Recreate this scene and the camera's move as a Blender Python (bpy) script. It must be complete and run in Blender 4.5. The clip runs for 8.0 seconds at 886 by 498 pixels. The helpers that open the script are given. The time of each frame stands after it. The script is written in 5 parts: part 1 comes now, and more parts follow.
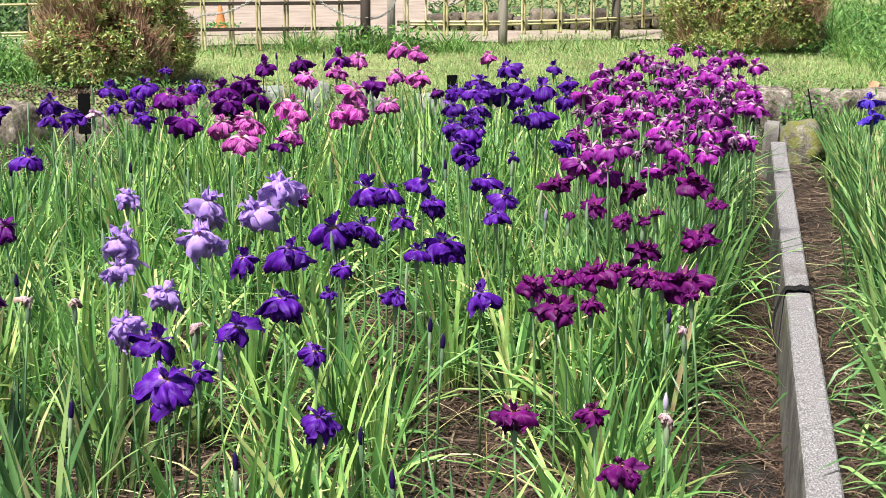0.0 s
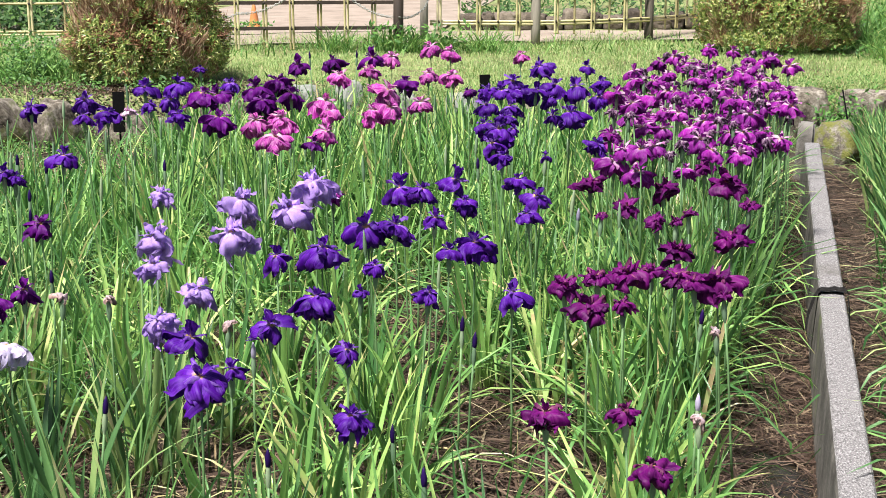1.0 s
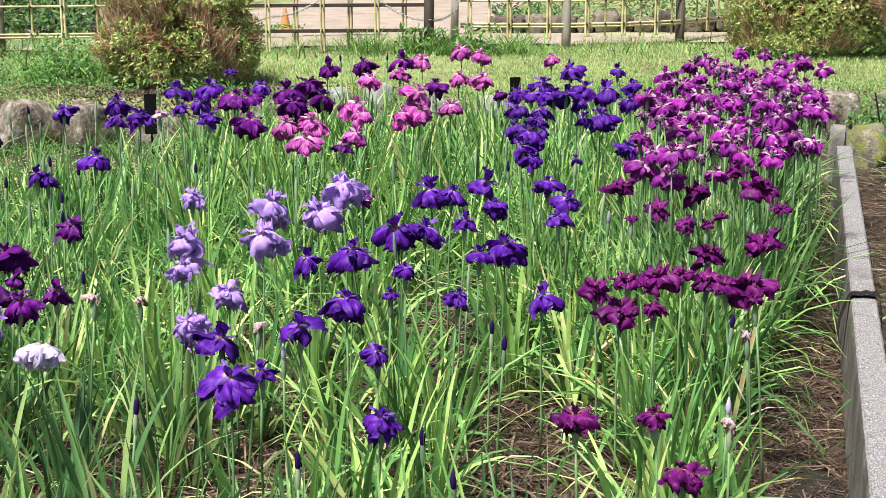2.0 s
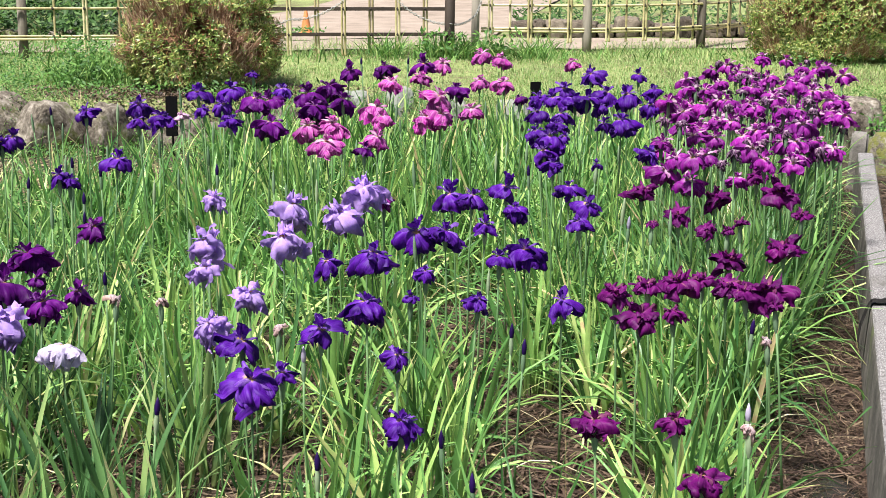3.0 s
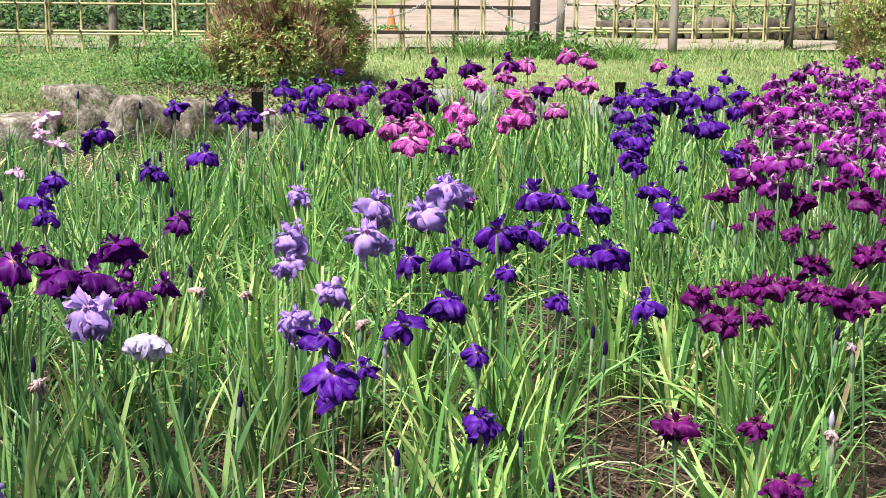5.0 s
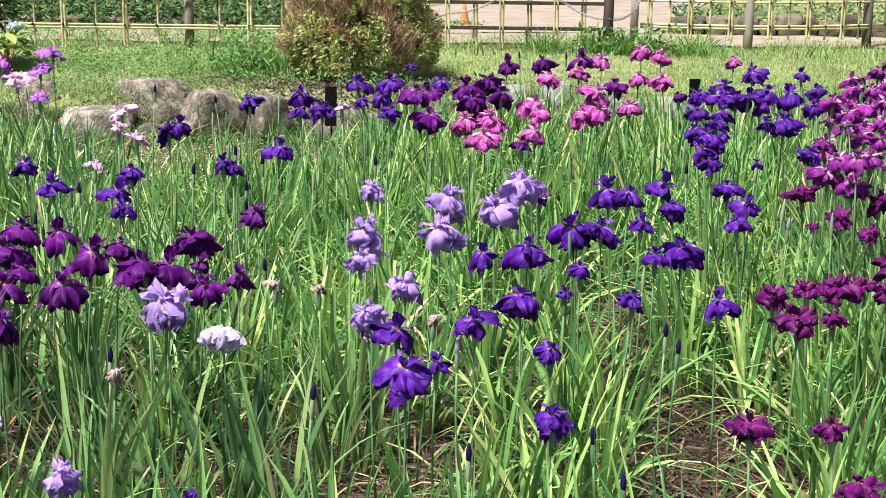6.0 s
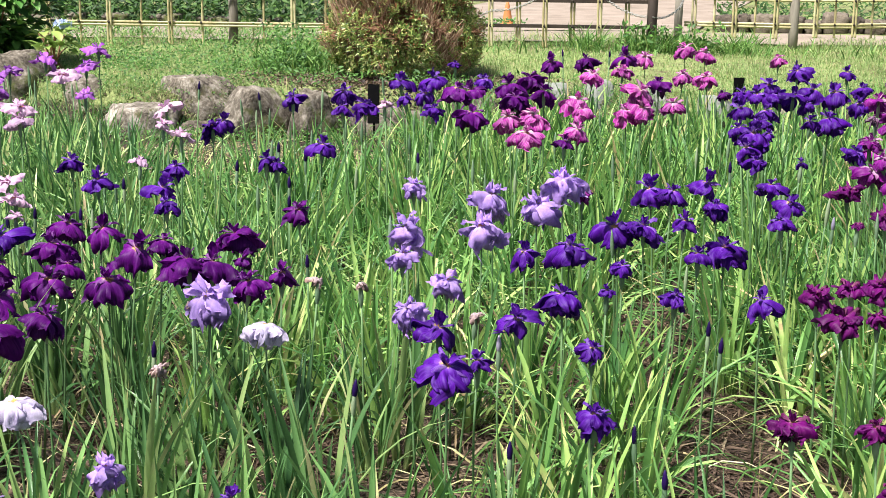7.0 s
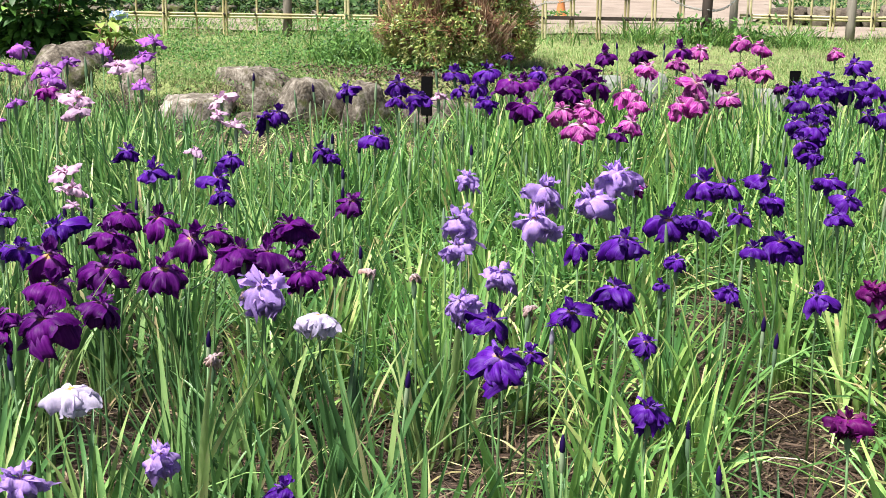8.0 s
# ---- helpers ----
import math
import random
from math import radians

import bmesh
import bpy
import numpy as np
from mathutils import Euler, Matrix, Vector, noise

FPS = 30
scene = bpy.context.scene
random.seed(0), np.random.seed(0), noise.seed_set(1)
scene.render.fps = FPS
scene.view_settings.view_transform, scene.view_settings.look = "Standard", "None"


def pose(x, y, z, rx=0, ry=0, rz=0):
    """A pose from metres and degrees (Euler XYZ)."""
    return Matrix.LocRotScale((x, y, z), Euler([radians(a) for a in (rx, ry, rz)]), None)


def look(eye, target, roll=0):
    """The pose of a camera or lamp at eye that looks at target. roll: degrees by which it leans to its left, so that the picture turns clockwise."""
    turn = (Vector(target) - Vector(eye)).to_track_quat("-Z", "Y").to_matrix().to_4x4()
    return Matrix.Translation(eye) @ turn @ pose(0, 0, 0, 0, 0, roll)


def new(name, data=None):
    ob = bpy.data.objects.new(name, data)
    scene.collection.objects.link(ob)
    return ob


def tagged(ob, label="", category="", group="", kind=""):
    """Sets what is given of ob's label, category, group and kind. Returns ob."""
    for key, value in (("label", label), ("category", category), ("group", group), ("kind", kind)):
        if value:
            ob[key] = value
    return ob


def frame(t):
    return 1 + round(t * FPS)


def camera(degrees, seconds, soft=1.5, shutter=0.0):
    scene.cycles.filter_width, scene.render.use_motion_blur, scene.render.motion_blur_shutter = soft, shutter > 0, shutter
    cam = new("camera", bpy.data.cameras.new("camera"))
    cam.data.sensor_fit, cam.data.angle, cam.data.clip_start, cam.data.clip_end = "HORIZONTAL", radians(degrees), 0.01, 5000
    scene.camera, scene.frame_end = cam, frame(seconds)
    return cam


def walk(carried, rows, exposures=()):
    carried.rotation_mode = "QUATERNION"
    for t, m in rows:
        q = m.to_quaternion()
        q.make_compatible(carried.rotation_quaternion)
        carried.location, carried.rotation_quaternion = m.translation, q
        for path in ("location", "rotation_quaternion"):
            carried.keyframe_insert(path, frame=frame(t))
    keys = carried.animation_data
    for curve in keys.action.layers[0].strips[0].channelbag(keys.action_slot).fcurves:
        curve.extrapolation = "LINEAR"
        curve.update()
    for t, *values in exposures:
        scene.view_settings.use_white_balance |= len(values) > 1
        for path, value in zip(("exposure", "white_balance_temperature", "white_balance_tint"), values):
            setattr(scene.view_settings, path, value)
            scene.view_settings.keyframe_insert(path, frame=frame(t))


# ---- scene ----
cam = camera(34.0, 8.0, soft=0.5)
# seconds, place, then tilt, lean and turn in degrees
ROWS = [
    (0.0, 0.0000, 0.0000, 1.8300, 76.958, -0.000, 0.000),
    (0.5, -0.0001, -0.0011, 1.8299, 76.945, -0.007, 0.490),
    (1.0, -0.0041, -0.0066, 1.8302, 76.941, -0.037, 1.272),
    (1.5, -0.0037, -0.0060, 1.8296, 76.979, 0.072, 1.972),
    (3.0, -0.0110, -0.0148, 1.8309, 77.201, -0.240, 3.267),
    (3.5, -0.0143, -0.0185, 1.8314, 77.253, -0.352, 3.860),
    (4.0, -0.0158, -0.0214, 1.8314, 77.155, -0.530, 4.621),
    (5.5, -0.0229, -0.0290, 1.8316, 77.073, -0.568, 7.913),
    (6.0, -0.0291, -0.0314, 1.8329, 76.921, -0.600, 9.409),
    (6.5, -0.0299, -0.0324, 1.8326, 76.854, -0.506, 10.465),
    (7.0, -0.0298, -0.0344, 1.8334, 76.822, -0.547, 11.088),
    (7.5, -0.0344, -0.0327, 1.8308, 76.670, -0.581, 12.004),
    (8.0, -0.0383, -0.0342, 1.8325, 76.502, -0.515, 13.147),
]
walk(cam, [(t, pose(x, y, z, rx, ry, rz)) for t, x, y, z, rx, ry, rz in ROWS], exposures=[(0.0, 0.95), (8.0, 0.95)])

# ---- daylight: bright thin overcast, the sun high behind the eye ----
SUN_EL, SUN_AZ = radians(64), radians(218)
world = bpy.data.worlds.new("sky")
scene.world = world
world.use_nodes = True
wt = world.node_tree
sky = wt.nodes.new("ShaderNodeTexSky")
sky.sky_type = "NISHITA"
sky.sun_disc = False
sky.sun_elevation, sky.sun_rotation = SUN_EL, SUN_AZ
sky.air_density, sky.dust_density, sky.ozone_density = 1.0, 4.0, 1.0
wt.links.new(sky.outputs[0], wt.nodes["Background"].inputs[0])
wt.nodes["Background"].inputs[1].default_value = 0.05
sun = new("sun", bpy.data.lights.new("sun", "SUN"))
sun.data.energy, sun.data.angle, sun.data.color = 5.0, radians(10), (1.0, 0.96, 0.9)
sun_from = Vector((math.sin(SUN_AZ) * math.cos(SUN_EL), math.cos(SUN_AZ) * math.cos(SUN_EL), math.sin(SUN_EL)))
sun.matrix_world = look(sun_from * 30, (0, 0, 0))


# ---- materials ----
def nodes_of(name):
    m = bpy.data.materials.new(name)
    m.use_nodes = True
    t = m.node_tree
    return m, t, t.nodes["Principled BSDF"], t.nodes["Material Output"]


def ramp(t, stops, fac):
    r = t.nodes.new("ShaderNodeValToRGB")
    el = r.color_ramp.elements
    while len(el) < len(stops):
        el.new(0.5)
    for e, (at, col) in zip(el, stops):
        e.position, e.color = at, (*col, 1)
    t.links.new(fac, r.inputs[0])
    return r.outputs[0]


def math_node(t, op, a, b):
    n = t.nodes.new("ShaderNodeMath")
    n.operation = op
    for i, v in enumerate((a, b)):
        if isinstance(v, (int, float)):
            n.inputs[i].default_value = v
        else:
            t.links.new(v, n.inputs[i])
    return n.outputs[0]


def noise_node(t, scale, detail=4, rough=0.6, stretch=None, coords="Object"):
    c = t.nodes.new("ShaderNodeTexCoord").outputs[coords]
    if stretch:
        mp = t.nodes.new("ShaderNodeMapping")
        mp.inputs["Scale"].default_value = stretch
        t.links.new(c, mp.inputs[0])
        c = mp.outputs[0]
    n = t.nodes.new("ShaderNodeTexNoise")
    n.inputs["Scale"].default_value, n.inputs["Detail"].default_value, n.inputs["Roughness"].default_value = scale, detail, rough
    t.links.new(c, n.inputs["Vector"])
    return n.outputs["Fac"]


def mix_color(t, fac, a, b, blend="MIX"):
    n = t.nodes.new("ShaderNodeMix")
    n.data_type, n.blend_type = "RGBA", blend
    for sock, v in ((n.inputs[0], fac), (n.inputs[6], a), (n.inputs[7], b)):
        if isinstance(v, (int, float)):
            sock.default_value = v
        elif isinstance(v, tuple):
            sock.default_value = (*v, 1)
        else:
            t.links.new(v, sock)
    return n.outputs[2]


def bump(t, bs, height, strength, distance):
    b = t.nodes.new("ShaderNodeBump")
    b.inputs["Strength"].default_value, b.inputs["Distance"].default_value = strength, distance
    t.links.new(height, b.inputs["Height"])
    t.links.new(b.outputs[0], bs.inputs["Normal"])


def through_light(t, bs, out, color, share):
    """Adds the light that passes through a thin leaf or petal."""
    tr = t.nodes.new("ShaderNodeBsdfTranslucent")
    t.links.new(color, tr.inputs[0])
    mx = t.nodes.new("ShaderNodeMixShader")
    mx.inputs[0].default_value = share
    t.links.new(bs.outputs[0], mx.inputs[1])
    t.links.new(tr.outputs[0], mx.inputs[2])
    t.links.new(mx.outputs[0], out.inputs[0])


def rough_mat(name, stops, scale=6, fine=60, roughness=0.9, relief=0.4, distance=0.01, stretch=None, spread=0.0, second=None):
    """Earth, stone, wood: colour by coarse and fine noise, relief by the fine one."""
    m, t, bs, out = nodes_of(name)
    a, b = noise_node(t, scale, 5, 0.6, stretch), noise_node(t, fine, 3, 0.7, stretch)
    f = math_node(t, "ADD", math_node(t, "MULTIPLY", a, 0.65), math_node(t, "MULTIPLY", b, 0.35))
    if spread:
        rnd = t.nodes.new("ShaderNodeObjectInfo").outputs["Random"]
        f = math_node(t, "ADD", f, math_node(t, "MULTIPLY", math_node(t, "SUBTRACT", rnd, 0.5), spread))
    col = ramp(t, stops, f)
    if second:
        tint, size, low, high = second
        patch = noise_node(t, size, 6, 0.65)
        k = ramp(t, [(low, (0, 0, 0)), (high, (1, 1, 1))], patch)
        col = mix_color(t, k, col, tint)
    t.links.new(col, bs.inputs["Base Color"])
    bs.inputs["Roughness"].default_value = roughness
    bump(t, bs, f, relief, distance)
    return m


def leaf_mat(name, stops, source="island", gloss=0.3, share=0.26, relief=0.25, vein=True):
    """Leaves: each takes its own shade; fine lengthwise ribs; light passes through."""
    m, t, bs, out = nodes_of(name)
    if source == "island":
        rnd = t.nodes.new("ShaderNodeNewGeometry").outputs["Random Per Island"]
    else:
        rnd = t.nodes.new("ShaderNodeObjectInfo").outputs["Random"]
    n = noise_node(t, 9, 3)
    f = math_node(t, "ADD", rnd, math_node(t, "MULTIPLY", math_node(t, "SUBTRACT", n, 0.5), 0.35))
    col = ramp(t, stops, f)
    if vein:
        w = t.nodes.new("ShaderNodeTexWave")
        w.bands_direction = "Y"
        w.inputs["Scale"].default_value, w.inputs["Distortion"].default_value = 3.0, 0.6
        t.links.new(t.nodes.new("ShaderNodeTexCoord").outputs["UV"], w.inputs["Vector"])
        col = mix_color(t, math_node(t, "MULTIPLY", w.outputs["Fac"], 0.25), col, (0.55, 0.6, 0.4), "SOFT_LIGHT")
        bump(t, bs, w.outputs["Fac"], relief, 0.002)
        sep = t.nodes.new("ShaderNodeSeparateXYZ")
        t.links.new(t.nodes.new("ShaderNodeTexCoord").outputs["UV"], sep.inputs[0])
        col = mix_color(t, ramp(t, [(0.02, (0.6, 0.6, 0.6)), (0.24, (0, 0, 0))], sep.outputs[0]), col, (0.36, 0.38, 0.15))
        dry = math_node(t, "MULTIPLY", math_node(t, "GREATER_THAN", rnd, 0.62), math_node(t, "GREATER_THAN", math_node(t, "ADD", sep.outputs[0], math_node(t, "MULTIPLY", n, 0.25)), 1.05))
        col = mix_color(t, math_node(t, "MULTIPLY", dry, 0.7), col, (0.42, 0.33, 0.17))
    t.links.new(col, bs.inputs["Base Color"])
    bs.inputs["Roughness"].default_value = gloss
    bs.inputs["Specular IOR Level"].default_value = 0.5
    through_light(t, bs, out, col, share)
    return m


def petal_mat(name, main, edge, halo, share=0.3, yellow=True, veins=0.22):
    """An iris petal: yellow signal at the throat, paler halo, fine veins running outward."""
    m, t, bs, out = nodes_of(name)
    uv = t.nodes.new("ShaderNodeTexCoord").outputs["UV"]
    sep = t.nodes.new("ShaderNodeSeparateXYZ")
    t.links.new(uv, sep.inputs[0])
    n = noise_node(t, 14, 4)
    along = math_node(t, "ADD", sep.outputs[0], math_node(t, "MULTIPLY", math_node(t, "SUBTRACT", n, 0.5), 0.18))
    stops = [(0.0, (0.8, 0.58, 0.08) if yellow else halo), (0.16, (0.72, 0.52, 0.14) if yellow else halo), (0.23, halo), (0.4, main), (1.0, edge)]
    off = math_node(t, "ABSOLUTE", math_node(t, "SUBTRACT", sep.outputs[1], 0.5), 0.0)
    along = math_node(t, "ADD", along, math_node(t, "MULTIPLY", off, 0.45))
    col = ramp(t, stops, along)
    blot = noise_node(t, 3.2, 5, 0.65)
    col = mix_color(t, 1.0, col, ramp(t, [(0.35, (0.62, 0.62, 0.66)), (0.62, (1.25, 1.2, 1.2))], blot), "MULTIPLY")
    mp = t.nodes.new("ShaderNodeMapping")
    mp.inputs["Scale"].default_value = (1.6, 20.0, 1.0)
    t.links.new(uv, mp.inputs[0])
    w = t.nodes.new("ShaderNodeTexNoise")
    w.inputs["Scale"].default_value, w.inputs["Detail"].default_value = 1.0, 3.0
    t.links.new(mp.outputs[0], w.inputs["Vector"])
    vein = ramp(t, [(0.42, (0, 0, 0)), (0.62, (1, 1, 1))], w.outputs["Fac"])
    col = mix_color(t, math_node(t, "MULTIPLY", vein, veins), col, halo)
    col2 = mix_color(t, 1.0, col, ramp(t, [(0.0, (0.62, 0.62, 0.66)), (1.0, (1.2, 1.15, 1.15))], t.nodes.new("ShaderNodeObjectInfo").outputs["Random"]), "MULTIPLY")
    t.links.new(col2, bs.inputs["Base Color"])
    bs.inputs["Roughness"].default_value = 0.5
    bs.inputs["Specular IOR Level"].default_value = 0.16
    bump(t, bs, w.outputs["Fac"], 0.4, 0.004)
    through_light(t, bs, out, col2, share)
    return m


STRAW = leaf_mat("dead_straw", [(0.0, (0.02, 0.012, 0.009)), (0.5, (0.075, 0.046, 0.033)), (0.85, (0.16, 0.108, 0.078)), (0.96, (0.22, 0.165, 0.11)), (1.0, (0.34, 0.27, 0.18))], gloss=0.5, share=0.08, vein=False)
BLADE_STOPS = [(0.0, (0.045, 0.131, 0.041)), (0.34, (0.123, 0.291, 0.085)), (0.71, (0.261, 0.477, 0.136)), (0.94, (0.478, 0.656, 0.219)), (0.985, (0.664, 0.694, 0.320)), (1.0, (0.664, 0.521, 0.291))]
BLADES = leaf_mat("iris_blades", BLADE_STOPS, share=0.3)
BLADE_PIECE = leaf_mat("iris_blade", [(0.0, (0.050, 0.140, 0.044)), (0.4, (0.135, 0.302, 0.086)), (0.74, (0.268, 0.490, 0.138)), (0.95, (0.494, 0.671, 0.213)), (1.0, (0.697, 0.671, 0.307))], source="object", share=0.3)
# one cultivar has bluer green leaves
BLUE_BLADES = leaf_mat("blue_green_blades", [(0.0, (0.044, 0.122, 0.045)), (0.34, (0.120, 0.274, 0.093)), (0.71, (0.253, 0.452, 0.151)), (0.94, (0.466, 0.621, 0.239)), (0.985, (0.649, 0.656, 0.350)), (1.0, (0.649, 0.491, 0.318))], share=0.3)
BLUE_PIECE = leaf_mat("blue_green_blade", [(0.0, (0.036, 0.100, 0.038)), (0.4, (0.097, 0.214, 0.077)), (0.74, (0.192, 0.350, 0.122)), (0.95, (0.354, 0.478, 0.189)), (1.0, (0.500, 0.478, 0.269))], source="object", share=0.3)
STEM = leaf_mat("iris_stem", [(0.0, (0.084, 0.180, 0.068)), (1.0, (0.169, 0.300, 0.121))], source="object", gloss=0.6, share=0.1, vein=False)
SPATHE = leaf_mat("bud_sheath", [(0.0, (0.115, 0.205, 0.115)), (0.7, (0.218, 0.333, 0.205)), (1.0, (0.333, 0.422, 0.256))], source="object", gloss=0.55, share=0.15, vein=False)
GRASS = leaf_mat("lawn_grass", [(0.0, (0.142, 0.242, 0.077)), (0.5, (0.260, 0.391, 0.126)), (0.85, (0.401, 0.494, 0.210)), (1.0, (0.566, 0.443, 0.280))], vein=False, gloss=0.65, share=0.35)
TALLGRASS = leaf_mat("uncut_grass", [(0.0, (0.07, 0.18, 0.04)), (0.5, (0.14, 0.3, 0.07)), (0.85, (0.26, 0.44, 0.12)), (1.0, (0.4, 0.46, 0.18))], vein=False, gloss=0.6, share=0.35)
WEED = leaf_mat("weed_leaves", [(0.0, (0.032, 0.102, 0.021)), (0.6, (0.075, 0.203, 0.031)), (1.0, (0.148, 0.305, 0.061))], vein=False, gloss=0.6)
AZALEA = leaf_mat("azalea_leaves", [(0.0, (0.081, 0.164, 0.040)), (0.35, (0.216, 0.328, 0.081)), (0.7, (0.459, 0.529, 0.162)), (0.92, (0.743, 0.731, 0.324)), (0.97, (0.486, 0.227, 0.095)), (1.0, (0.351, 0.113, 0.067))], vein=False, share=0.4)
DEADTWIG = leaf_mat("dry_red_twigs", [(0.0, (0.213, 0.106, 0.069)), (0.5, (0.413, 0.250, 0.163)), (0.85, (0.625, 0.463, 0.312)), (1.0, (0.775, 0.650, 0.475))], vein=False, gloss=0.7, share=0.1)
TWIG = rough_mat("reddish_twig", [(0.3, (0.131, 0.066, 0.042)), (0.6, (0.319, 0.166, 0.094)), (0.8, (0.562, 0.420, 0.257))], 20, 90, 0.85, 0.3, 0.004)
# inner hydrangea leaves: the shade within the bush is put into their colour
SHADELEAF = leaf_mat("shaded_hydrangea_leaves", [(0.0, (0.025, 0.085, 0.018)), (0.6, (0.07, 0.19, 0.035)), (1.0, (0.14, 0.3, 0.06))], gloss=0.55, share=0.15, vein=False)
LIGHTLEAF = leaf_mat("young_hydrangea_leaf", [(0.0, (0.13, 0.25, 0.05)), (0.6, (0.25, 0.38, 0.09)), (1.0, (0.38, 0.48, 0.14))], source="object", gloss=0.4, share=0.25)
BLUEHEAD = leaf_mat("pale_blue_florets", [(0.0, (0.35, 0.45, 0.75)), (1.0, (0.6, 0.7, 0.85))], vein=False)
PALESTRAW = leaf_mat("bleached_leaf", [(0.0, (0.28, 0.2, 0.11)), (0.35, (0.48, 0.42, 0.2)), (0.7, (0.56, 0.55, 0.26)), (1.0, (0.66, 0.6, 0.42))], vein=False, gloss=0.6, share=0.15)
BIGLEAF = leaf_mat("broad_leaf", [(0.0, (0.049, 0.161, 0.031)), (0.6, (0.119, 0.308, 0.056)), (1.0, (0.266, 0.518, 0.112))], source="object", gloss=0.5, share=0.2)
HEDGE = leaf_mat("hedge_leaves", [(0.0, (0.012, 0.038, 0.008)), (0.6, (0.040, 0.111, 0.020)), (1.0, (0.104, 0.204, 0.040))], vein=False, gloss=0.65)
BAMBOO = rough_mat("dry_bamboo", [(0.3, (0.26, 0.21, 0.1)), (0.5, (0.5, 0.44, 0.23)), (0.72, (0.66, 0.6, 0.37))], 4, 40, 0.5, 0.15, 0.003, stretch=(1, 1, 0.15), spread=0.25)
DARKWOOD = rough_mat("dark_stained_wood", [(0.3, (0.02, 0.013, 0.01)), (0.6, (0.05, 0.034, 0.026)), (0.8, (0.1, 0.075, 0.06))], 6, 50, 0.75, 0.5, 0.005, stretch=(1, 1, 0.1))
GREYWOOD = rough_mat("weathered_post", [(0.34, (0.06, 0.05, 0.04)), (0.5, (0.145, 0.125, 0.1)), (0.68, (0.26, 0.235, 0.195))], 6, 50, 0.9, 0.6, 0.006, stretch=(1, 1, 0.1), spread=0.3)
TWINE = rough_mat("black_twine", [(0.3, (0.012, 0.01, 0.008)), (0.7, (0.05, 0.04, 0.03))], 30, 150, 0.9, 0.6, 0.003)
CHAIN = rough_mat("galvanised_chain", [(0.3, (0.245, 0.245, 0.238)), (0.7, (0.434, 0.434, 0.420))], 20, 120, 0.5, 0.1, 0.001)
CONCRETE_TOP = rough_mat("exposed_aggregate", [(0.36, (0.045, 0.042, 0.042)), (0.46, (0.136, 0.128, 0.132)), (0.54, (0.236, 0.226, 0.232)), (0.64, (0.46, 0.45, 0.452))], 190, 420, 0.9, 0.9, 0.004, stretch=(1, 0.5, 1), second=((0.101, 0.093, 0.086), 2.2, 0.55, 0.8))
# slab sides: darker concrete than the aggregate tops, with green patches
CONCRETE_SIDE = rough_mat("dark_concrete", [(0.36, (0.030, 0.027, 0.022)), (0.5, (0.084, 0.076, 0.067)), (0.66, (0.185, 0.171, 0.152))], 7, 60, 0.9, 0.5, 0.006, second=((0.104, 0.130, 0.043), 2.5, 0.58, 0.72))
CONCRETE_POST = rough_mat("stained_concrete", [(0.34, (0.05, 0.045, 0.04)), (0.5, (0.15, 0.138, 0.128)), (0.66, (0.27, 0.252, 0.238))], 9, 160, 0.92, 0.6, 0.004, second=((0.07, 0.06, 0.05), 5.0, 0.55, 0.7))
ROCK = rough_mat("garden_rock", [(0.38, (0.024, 0.019, 0.014)), (0.45, (0.081, 0.066, 0.051)), (0.52, (0.153, 0.132, 0.106)), (0.6, (0.306, 0.272, 0.234))], 8, 40, 0.95, 0.75, 0.03, spread=0.08, second=((0.07, 0.08, 0.02), 3.6, 0.53, 0.62))
PALEROCK = rough_mat("pale_garden_rock", [(0.38, (0.041, 0.032, 0.025)), (0.45, (0.131, 0.110, 0.088)), (0.52, (0.234, 0.205, 0.171)), (0.6, (0.414, 0.378, 0.333))], 8, 40, 0.95, 0.75, 0.03, spread=0.08, second=((0.075, 0.075, 0.02), 3.2, 0.56, 0.64))
MOSSROCK = rough_mat("mossy_rock", [(0.36, (0.030, 0.026, 0.021)), (0.45, (0.098, 0.084, 0.069)), (0.52, (0.180, 0.161, 0.135)), (0.61, (0.330, 0.307, 0.270))], 9, 55, 0.95, 1.0, 0.03, second=((0.13, 0.135, 0.03), 8.0, 0.45, 0.55))
PALE = rough_mat("pale_stone", [(0.3, (0.12, 0.13, 0.115)), (0.5, (0.22, 0.235, 0.21)), (0.7, (0.36, 0.37, 0.34))], 8, 55, 0.9, 0.6, 0.015)
DARKROCK = rough_mat("dark_kerb_stone", [(0.3, (0.029, 0.022, 0.017)), (0.5, (0.098, 0.077, 0.060)), (0.7, (0.218, 0.182, 0.142))], 6, 45, 0.95, 0.9, 0.02, spread=0.3)
ORANGE_STONE = rough_mat("orange_stone", [(0.35, (0.16, 0.09, 0.05)), (0.5, (0.36, 0.22, 0.12)), (0.65, (0.5, 0.35, 0.22))], 5, 45, 0.9, 0.5, 0.01)
GRAVEL = rough_mat("sandy_path", [(0.25, (0.15, 0.115, 0.09)), (0.5, (0.28, 0.225, 0.185)), (0.8, (0.42, 0.35, 0.3))], 2.5, 60, 0.95, 0.5, 0.01)
BLACK = rough_mat("black_plastic", [(0.3, (0.0025, 0.0025, 0.003)), (0.7, (0.005, 0.005, 0.006))], 8, 80, 0.9, 0.1, 0.001)
BLACK.node_tree.nodes["Principled BSDF"].inputs["Specular IOR Level"].default_value = 0.08
STRAP = rough_mat("black_cloth", [(0.3, (0.008, 0.007, 0.007)), (0.7, (0.03, 0.028, 0.027))], 30, 160, 0.95, 0.8, 0.004)
